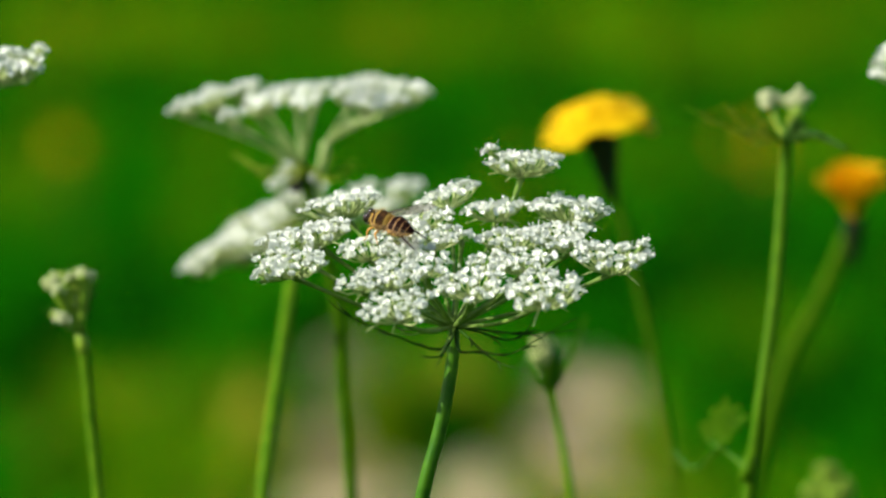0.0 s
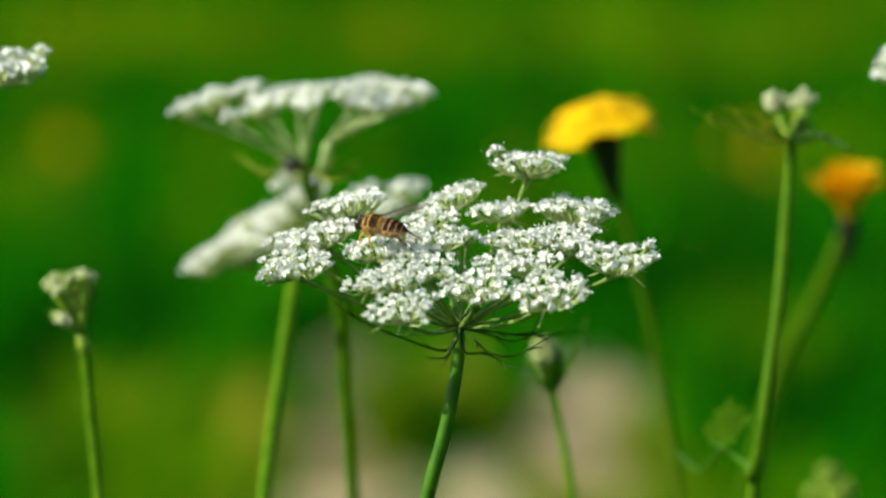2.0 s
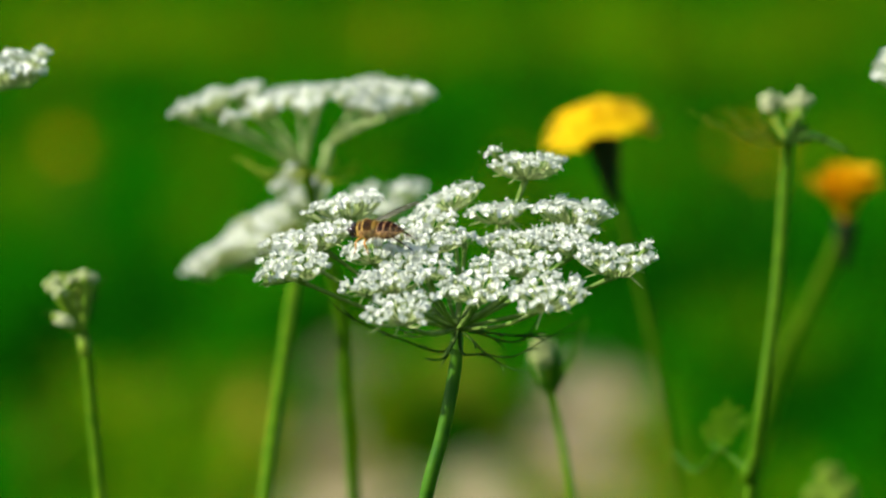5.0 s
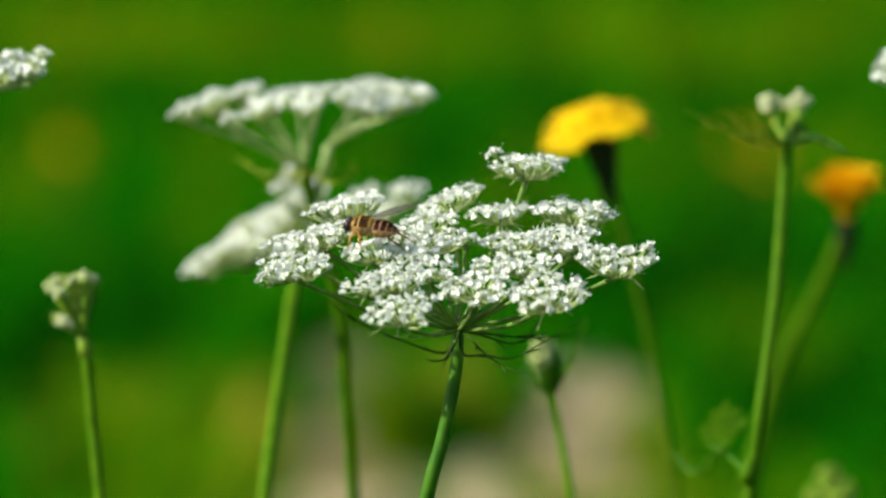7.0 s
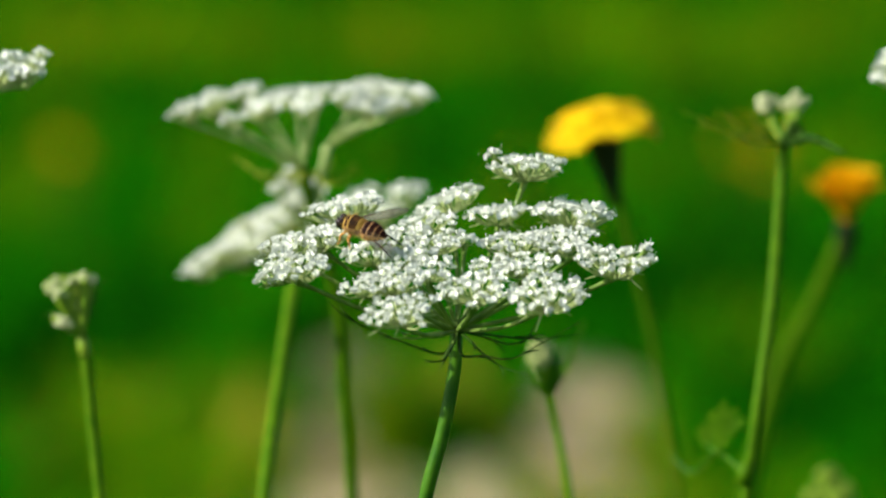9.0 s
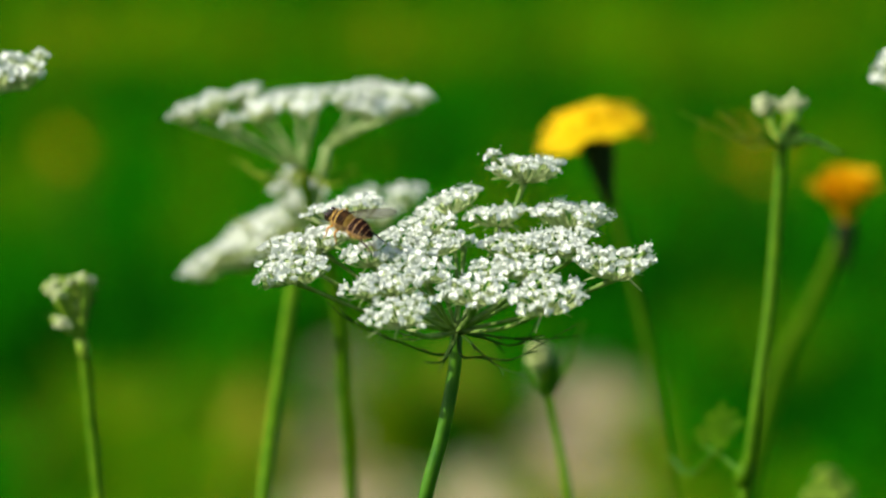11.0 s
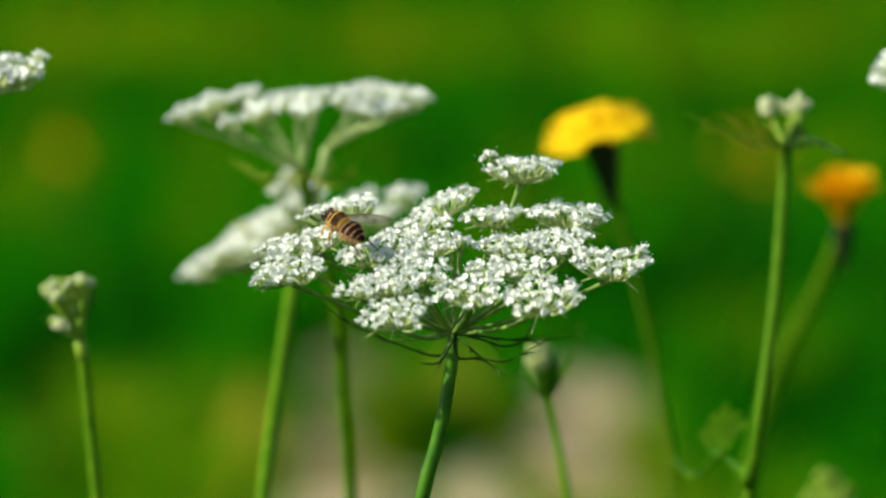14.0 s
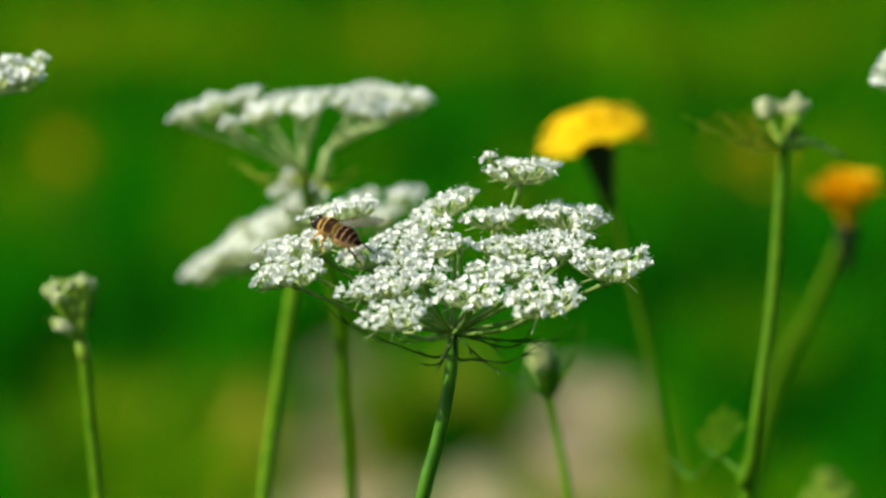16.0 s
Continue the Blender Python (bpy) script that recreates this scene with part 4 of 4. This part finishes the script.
# ---- hoverfly ----
def hoverfly():
    mm = 0.001
    fly = thing("hoverfly", (0, 0, 0.5), "yellow and black striped hoverfly feeding on the white umbel", "insect")

    def body_part(name, stations, mats, mat_ids, squash=1.0, parent=fly, label="", sides=16):
        bm = bmesh.new()
        lathe(bm, [(x * mm, r * mm, z * mm) for x, r, z in stations], sides, squash, mat_ids)
        return part(name, bm, mats, parent, label)

    # abdomen: pale and dark bands from the waist to the tip
    along = lambda x: x * 0.76 - 1.1
    st, pale = [(along(1.0), 0.9, 0.1), (along(0.7), 1.6, 0.1)], [False]
    edges = (0.7, 0.35, -1.15, -1.55, -2.9, -3.22, -4.4, -4.62, -6.2)
    full = lambda x: 2.35 * max(0.03, 1 - ((-1.0 - x) / 5.45) ** 1.8) if x < -1.0 else 2.35 - 0.3 * ((x + 1.0) / 1.7) ** 2
    for i in range(1, len(edges)):
        x0, x1 = edges[i - 1], edges[i]
        st += [(along((x0 + x1) / 2), full((x0 + x1) / 2) * 1.02, -0.12 * (1 - x1) ** 1.2 * 0.3), (along(x1), full(x1), -0.12 * (1 - x1) ** 1.2 * 0.3)]
        pale += [i % 2 == 1] * 2

    def banding(i, k):
        """Pale bands broken along the back, golden sides and belly."""
        around = (k + 0.5) / 24 * 360
        if 212 < around < 328:
            return 2
        if 66 < abs(around - 90) < 122 and i > 1:
            return 3
        if pale[min(i, len(pale) - 1)] and abs(around - 90) > 4:
            return 0 if i < 6 else 3
        return 1

    body_part("abdomen", st, (M_FLY_YELLOW, M_FLY_BAND, M_FLY_BELLY, M_FLY_RUST), banding, 0.72, label="dark brown abdomen with broken pale yellow bands", sides=24)
    def patches(i, k):
        """Dark patches on the back between golden bands, tan flanks below them."""
        off = abs((k + 0.5) / 16 * 360 - 90)
        band = (1, 1, 0, 0, 0, 1, 1, 0, 0, 1)[min(i, 9)]
        if off < 8 and not band and i < 5:
            return 2
        return band if off < 62 or 130 < off < 230 else (1 if i > 7 else 2)

    chest = lambda x: 4.2 - (4.2 - x) * 1.33
    body_part("thorax", [(chest(x), r, z) for x, r, z in [(0.6, 1.0, 0.2), (0.9, 1.6, 0.25), (1.35, 1.9, 0.3), (1.5, 2.0, 0.3), (2.62, 2.2, 0.3), (2.72, 2.2, 0.3), (2.9, 2.1, 0.3), (2.98, 2.07, 0.28), (3.6, 1.7, 0.22), (3.7, 1.6, 0.2), (4.2, 0.9, 0.1)]],
              (M_FLY_MOTTLE, M_FLY_FUR, M_FLY_YELLOW), patches, 0.92, label="black and gold mottled thorax with hairy bands")
    head = body_part("head", [(3.9, 0.5, 0), (4.2, 1.25, 0), (4.8, 1.5, -0.05), (5.3, 1.35, -0.15), (5.7, 0.8, -0.35), (5.95, 0.35, -0.6)], (M_FLY_BLACK, M_FLY_FUR), [0, 0, 0, 0, 1], 1.0, label="dark head with a pale face")
    for s in (-1, 1):
        bm = bmesh.new()
        bmesh.ops.create_uvsphere(bm, u_segments=14, v_segments=9, radius=1, matrix=pose(4.95 * mm, s * 0.82 * mm, 0.18 * mm) @ Matrix.Diagonal((0.95 * mm, 0.85 * mm, 1.2 * mm, 1)))
        part("eye", bm, M_EYE, head, "large dark compound eye")
        bm = bmesh.new()
        tube(bm, [(5.7 * mm, s * 0.25 * mm, 0.3 * mm), (6.2 * mm, s * 0.4 * mm, 0.5 * mm), (6.5 * mm, s * 0.5 * mm, 0.35 * mm)], [0.12 * mm, 0.18 * mm, 0.06 * mm], 5)
        part("antenna", bm, M_FLY_BLACK, head)
    bm = bmesh.new()
    tube(bm, [(5.7 * mm, 0, -0.7 * mm), (5.8 * mm, 0, -1.5 * mm), (5.7 * mm, 0, -2.2 * mm)], [0.22 * mm, 0.15 * mm, 0.2 * mm], 6)
    part("proboscis", bm, M_FLY_BLACK, head)
    # hairs of the thorax
    bm = bmesh.new()
    rng = random.Random(77)
    for _ in range(460):
        a, x = rng.uniform(0, 6.283), rng.choice((rng.uniform(0.7, 1.3), rng.uniform(2.65, 2.95), rng.uniform(3.7, 4.1)))
        r = 2.15 * math.sqrt(max(0.05, 1 - ((x - 2.4) / 2.1) ** 2))
        if rng.random() < 0.35:
            a, x = rng.uniform(3.3, 6.1), rng.uniform(0.9, 3.9)
        d = Vector((rng.uniform(-0.5, 0.5), math.cos(a), math.sin(a) * 0.95))
        p = Vector((chest(x), math.cos(a) * r, math.sin(a) * r * 0.92 + 0.28))
        w = Vector((0.05, 0.02, 0.0))
        v = [bm.verts.new(q * mm) for q in (p - w, p + w, p + d * rng.uniform(0.35, 0.7))]
        bm.faces.new(v)
    # fringe of hairs along the flanks and back of the abdomen
    for _ in range(300):
        x = rng.uniform(-5.6, 0.6)
        a = rng.choice((rng.gauss(0.0, 0.22), rng.gauss(math.pi, 0.22)))
        r = full(x)
        p = Vector((along(x), math.cos(a) * r, math.sin(a) * r * 0.72 - 0.12 * max(0.0, 1 - x) ** 1.2 * 0.3))
        d = Vector((-0.7, math.cos(a), math.sin(a) * 0.7 + 0.1))
        w = Vector((0.03, 0.03, 0.0))
        bm.faces.new([bm.verts.new(q * mm) for q in (p - w, p + w, p + d * rng.uniform(0.25, 0.5))])
    tagged(part("fur", bm, M_FLY_FUR, fly, "short golden hairs"), kind="stuff")
    # wings, half spread, with veins
    for s, back_way, up in ((1, Vector((-0.985, 0.15, -0.09)), 0.7), (-1, Vector((-0.91, -0.36, 0.20)), 0.12)):
        d = back_way.normalized()
        root = Vector((1.7, s * 1.5, 0.95))
        flat = Vector((0.0, s * up, 1.0)).normalized()
        side = flat.cross(d).normalized()
        outline = [(a * 1.14, b) for a, b in ((0, 0.0), (0.8, 0.55), (2.5, 1.0), (5.0, 1.45), (7.5, 1.5), (9.0, 1.05), (9.8, 0.2), (9.4, -0.75), (7.8, -1.4), (5.0, -1.75), (2.6, -1.5), (1.2, -0.9))]
        bm = bmesh.new()
        thick = flat * 0.02
        top = [bm.verts.new((root + d * a + side * b + thick + flat * 0.05 * math.sin(a * 2)) * mm) for a, b in outline]
        low = [bm.verts.new((root + d * a + side * b - thick + flat * 0.05 * math.sin(a * 2)) * mm) for a, b in outline]
        bm.faces.new(top)
        bm.faces.new(low[::-1])
        for i in range(len(top)):
            j = (i + 1) % len(top)
            bm.faces.new((top[i], low[i], low[j], top[j]))
        wing = part("wing", bm, M_WING_AMBER if s > 0 else M_WING_SMOKY, fly, "smoky translucent wing")
        bm = bmesh.new()
        for vein in (((0, 0), (2.5, 0.95), (5, 1.4), (8, 1.35)), ((0, 0), (3, 0.5), (6, 0.65), (9.3, 0.3)), ((0, 0), (3, -0.1), (6, -0.35), (8.8, -0.9)), ((0, 0), (2.5, -0.7), (5, -1.2), (6.4, -1.55)), ((4.4, 0.55), (4.7, -0.2)), ((6.4, 0.6), (6.3, -0.4))):
            tube(bm, [(root + d * a * 1.14 + side * b + flat * 0.05 * math.sin(a * 2)) * mm for a, b in vein], (0.075 if vein[1][1] > 0.9 else 0.045) * mm, 4)
        part("vein", bm, M_FLY_BAND, wing)
    # legs: thigh, shin, foot
    for s in (-1, 1):
        for root, knee, ankle, toe, dark in (((3.3, 0.9, -1.1), (4.1, 2.4, -1.3), (4.2, 3.0, -2.8), (4.8, 3.4, -3.6), False), ((1.8, 1.0, -1.2), (2.3, 2.5, -1.5), (1.8, 3.0, -2.9), (1.5, 3.4, -3.7), False),
                                             ((-0.1, 1.0, -1.0), (-3.6, 1.5, -1.0), (-6.0, 1.8, -2.6), (-7.6, 2.1, -3.9), True)):
            bm = bmesh.new()
            pts = [Vector((p[0], p[1] * s, p[2])) * mm for p in (root, knee, ankle, toe)]
            tube(bm, [pts[0], pts[0].lerp(pts[1], 0.5), pts[1]], [0.24 * mm, 0.32 * mm, 0.20 * mm], 6, 0)
            tube(bm, [pts[1], pts[1].lerp(pts[2], 0.6), pts[2]], [0.20 * mm, 0.22 * mm, 0.15 * mm], 6, 1)
            tube(bm, [pts[2], pts[3]], [0.14 * mm, 0.10 * mm], 5, 1)
            part("leg", bm, (M_FLY_BLACK, M_FLY_BLACK) if dark else (M_FLY_LEG, M_FLY_LEG), fly, "thin black leg" if dark else "orange-yellow leg")
    return fly


fly = hoverfly()


def small_beetle():
    mm = 0.0013
    ob = thing("beetle", (0, 0, 0.5), "tiny dark beetle crawling up the stalk below a white umbel", "insect")
    bm = bmesh.new()
    lathe(bm, [(-1.6 * mm, 0.3 * mm, 0), (-1.2 * mm, 0.9 * mm, 0), (-0.2 * mm, 1.2 * mm, 0), (0.7 * mm, 1.0 * mm, 0), (0.9 * mm, 0.85 * mm, 0)], 12, 0.75)
    part("wing_case", bm, M_FLY_BLACK, ob)
    bm = bmesh.new()
    lathe(bm, [(0.85 * mm, 0.8 * mm, 0), (1.4 * mm, 0.7 * mm, 0), (1.9 * mm, 0.45 * mm, -0.1 * mm), (2.1 * mm, 0.15 * mm, -0.1 * mm)], 10, 0.75)
    part("head", bm, M_FLY_BLACK, ob)
    for s in (-1, 1):
        for x in (-0.7, 0.2, 1.0):
            bm = bmesh.new()
            tube(bm, [(x * mm, s * 0.6 * mm, -0.3 * mm), ((x + 0.1) * mm, s * 1.5 * mm, -0.2 * mm), ((x - 0.1) * mm, s * 2.0 * mm, -1.0 * mm)], [0.14 * mm, 0.12 * mm, 0.06 * mm], 5)
            part("leg", bm, M_FLY_BLACK, ob)
    return ob


beetle = small_beetle()


# ---- what moves ----
TIMES = (0, 0.5, 1, 1.5, 2, 2.5, 3, 3.5, 4, 6.5, 7, 7.5, 8, 8.5, 9, 11.5, 12, 12.5, 13, 13.5, 14, 14.5, 15, 15.5, 16)


def sway(plant, degrees):
    """Plants lean from the foot in the breeze."""
    base = plant.matrix_basis.translation.copy()
    walk(plant, [(t, pose(base.x, base.y, base.z, 0, a, 0)) for t, a in zip(TIMES, degrees)])


def motions():
    sway(carrot, (0.00, 0.08, 0.08, -0.02, 0.09, 0.03, 0.13, 0.10, -0.01, 0.07, 0.05, 0.06, 0.06, 0.01, 0.04, 0.04, -0.05, 0.01, -0.05, -0.02, -0.03, -0.04, -0.03, 0.04, -0.05))
    sway(yellow, (0.00, -0.04, 0.06, 0.05, 0.04, 0.02, 0.02, 0.05, 0.04, -0.08, -0.08, 0.07, 0.08, -0.03, 0.06, -0.14, -0.02, -0.01, 0.02, -0.05, 0.03, 0.06, 0.02, -0.13, -0.11))
    sway(yellow_far, (0.00, -0.18, -0.14, -0.12, -0.21, -0.30, -0.21, -0.11, -0.31, -0.31, -0.27, -0.12, -0.20, -0.36, -0.24, -0.27, -0.36, -0.36, -0.31, -0.35, -0.30, -0.31, -0.29, -0.22, -0.22))
    sway(bud_right, (0.00, 0.10, -0.02, -0.02, 0.08, -0.03, -0.01, 0.09, -0.07, 0.03, -0.05, -0.16, -0.15, -0.10, -0.10, -0.14, -0.06, 0.10, -0.10, -0.05, 0.00, -0.14, 0.03, -0.08, -0.09))
    sway(bud_left, (0.00, -0.01, -0.02, -0.02, -0.03, -0.01, -0.01, -0.01, -0.03, 0.00, -0.01, -0.00, 0.01, -0.02, 0.01, -0.01, -0.02, -0.04, -0.04, -0.04, -0.03, -0.01, -0.01, -0.01, -0.01))
    sway(bud_middle, (0.00, -0.06, -0.02, -0.08, 0.00, -0.02, 0.03, 0.02, -0.08, -0.02, -0.06, -0.05, -0.12, -0.11, -0.08, -0.10, -0.11, -0.12, -0.07, -0.05, -0.09, -0.06, -0.10, -0.06, -0.07))
    walk(fly, [
        (0, pose(-0.0108, -0.0072, 0.5065, -34, -11, 148)),
        (0.5, pose(-0.0104, -0.0070, 0.5075, -31, -9, 144)),
        (1, pose(-0.0121, -0.0072, 0.5064, -30, -5, 145)),
        (1.5, pose(-0.0134, -0.0072, 0.5063, -31, -5, 155)),
        (2, pose(-0.0126, -0.0073, 0.5061, -28, -4, 156)),
        (2.5, pose(-0.0130, -0.0071, 0.5068, -25, -6, 157)),
        (3, pose(-0.0122, -0.0072, 0.5067, -22, -2, 159)),
        (3.5, pose(-0.0126, -0.0073, 0.5060, -21, 6, 160)),
        (4, pose(-0.0137, -0.0073, 0.5061, -20, 5, 164)),
        (4.2, pose(-0.0133, -0.0073, 0.5057, -20, 7, 162)),
        (6.3, pose(-0.0153, -0.0073, 0.5058, -21, 0, 159)),
        (6.5, pose(-0.0144, -0.0073, 0.5059, -21, -1, 159)),
        (7, pose(-0.0148, -0.0072, 0.5064, -22, -2, 163)),
        (7.5, pose(-0.0147, -0.0072, 0.5063, -23, -0, 161)),
        (8, pose(-0.0147, -0.0072, 0.5063, -27, -4, 163)),
        (8.2, pose(-0.0147, -0.0073, 0.5061, -26, -7, 150)),
        (8.5, pose(-0.0166, -0.0072, 0.5067, -27, -2, 141)),
        (8.7, pose(-0.0166, -0.0071, 0.5068, -31, -1, 148)),
        (9, pose(-0.0165, -0.0072, 0.5064, -32, -10, 149)),
        (9.2, pose(-0.0171, -0.0071, 0.5069, -33, -11, 151)),
        (11.3, pose(-0.0190, -0.0070, 0.5074, -35, -20, 144)),
        (11.5, pose(-0.0189, -0.0071, 0.5069, -33, -21, 140)),
        (12, pose(-0.0194, -0.0071, 0.5071, -32, -21, 139)),
        (12.5, pose(-0.0187, -0.0071, 0.5069, -30, -20, 135)),
        (13, pose(-0.0196, -0.0071, 0.5070, -30, -22, 135)),
        (13.5, pose(-0.0194, -0.0071, 0.5068, -29, -23, 135)),
        (14, pose(-0.0199, -0.0071, 0.5072, -30, -22, 137)),
        (14.5, pose(-0.0203, -0.0071, 0.5067, -31, -23, 140)),
        (15, pose(-0.0206, -0.0070, 0.5073, -32, -24, 143)),
        (15.5, pose(-0.0204, -0.0071, 0.5068, -33, -21, 147)),
        (15.8, pose(-0.0216, -0.0070, 0.5075, -33, -17, 147)),
        (16, pose(-0.0216, -0.0072, 0.5063, -34, -19, 150)),
    ])
    walk(beetle, [
        (0, pose(-0.0328, 0.1926, 0.4807, 0, -60, 80)),
        (0.8, pose(-0.0329, 0.1926, 0.4806, 0, -60, 80)),
        (1.1, pose(-0.0332, 0.1925, 0.4819, 0, -60, 80)),
        (1.3, pose(-0.0334, 0.1922, 0.4835, 0, -60, 80)),
        (1.6, pose(-0.0338, 0.1918, 0.4847, 0, -60, 80)),
        (2, pose(-0.0341, 0.1915, 0.4856, 0, -60, 80)),
        (2.15, pose(-0.0344, 0.2000, 0.4843, 0, -60, 80)),
        (2.35, pose(-0.0353, 0.2430, 0.4750, 0, -60, 80)),
        (2.6, pose(-0.0356, 0.2435, 0.4742, 0, -60, 80)),
        (16, pose(-0.0356, 0.2435, 0.4742, 0, -60, 80)),
    ])


motions()
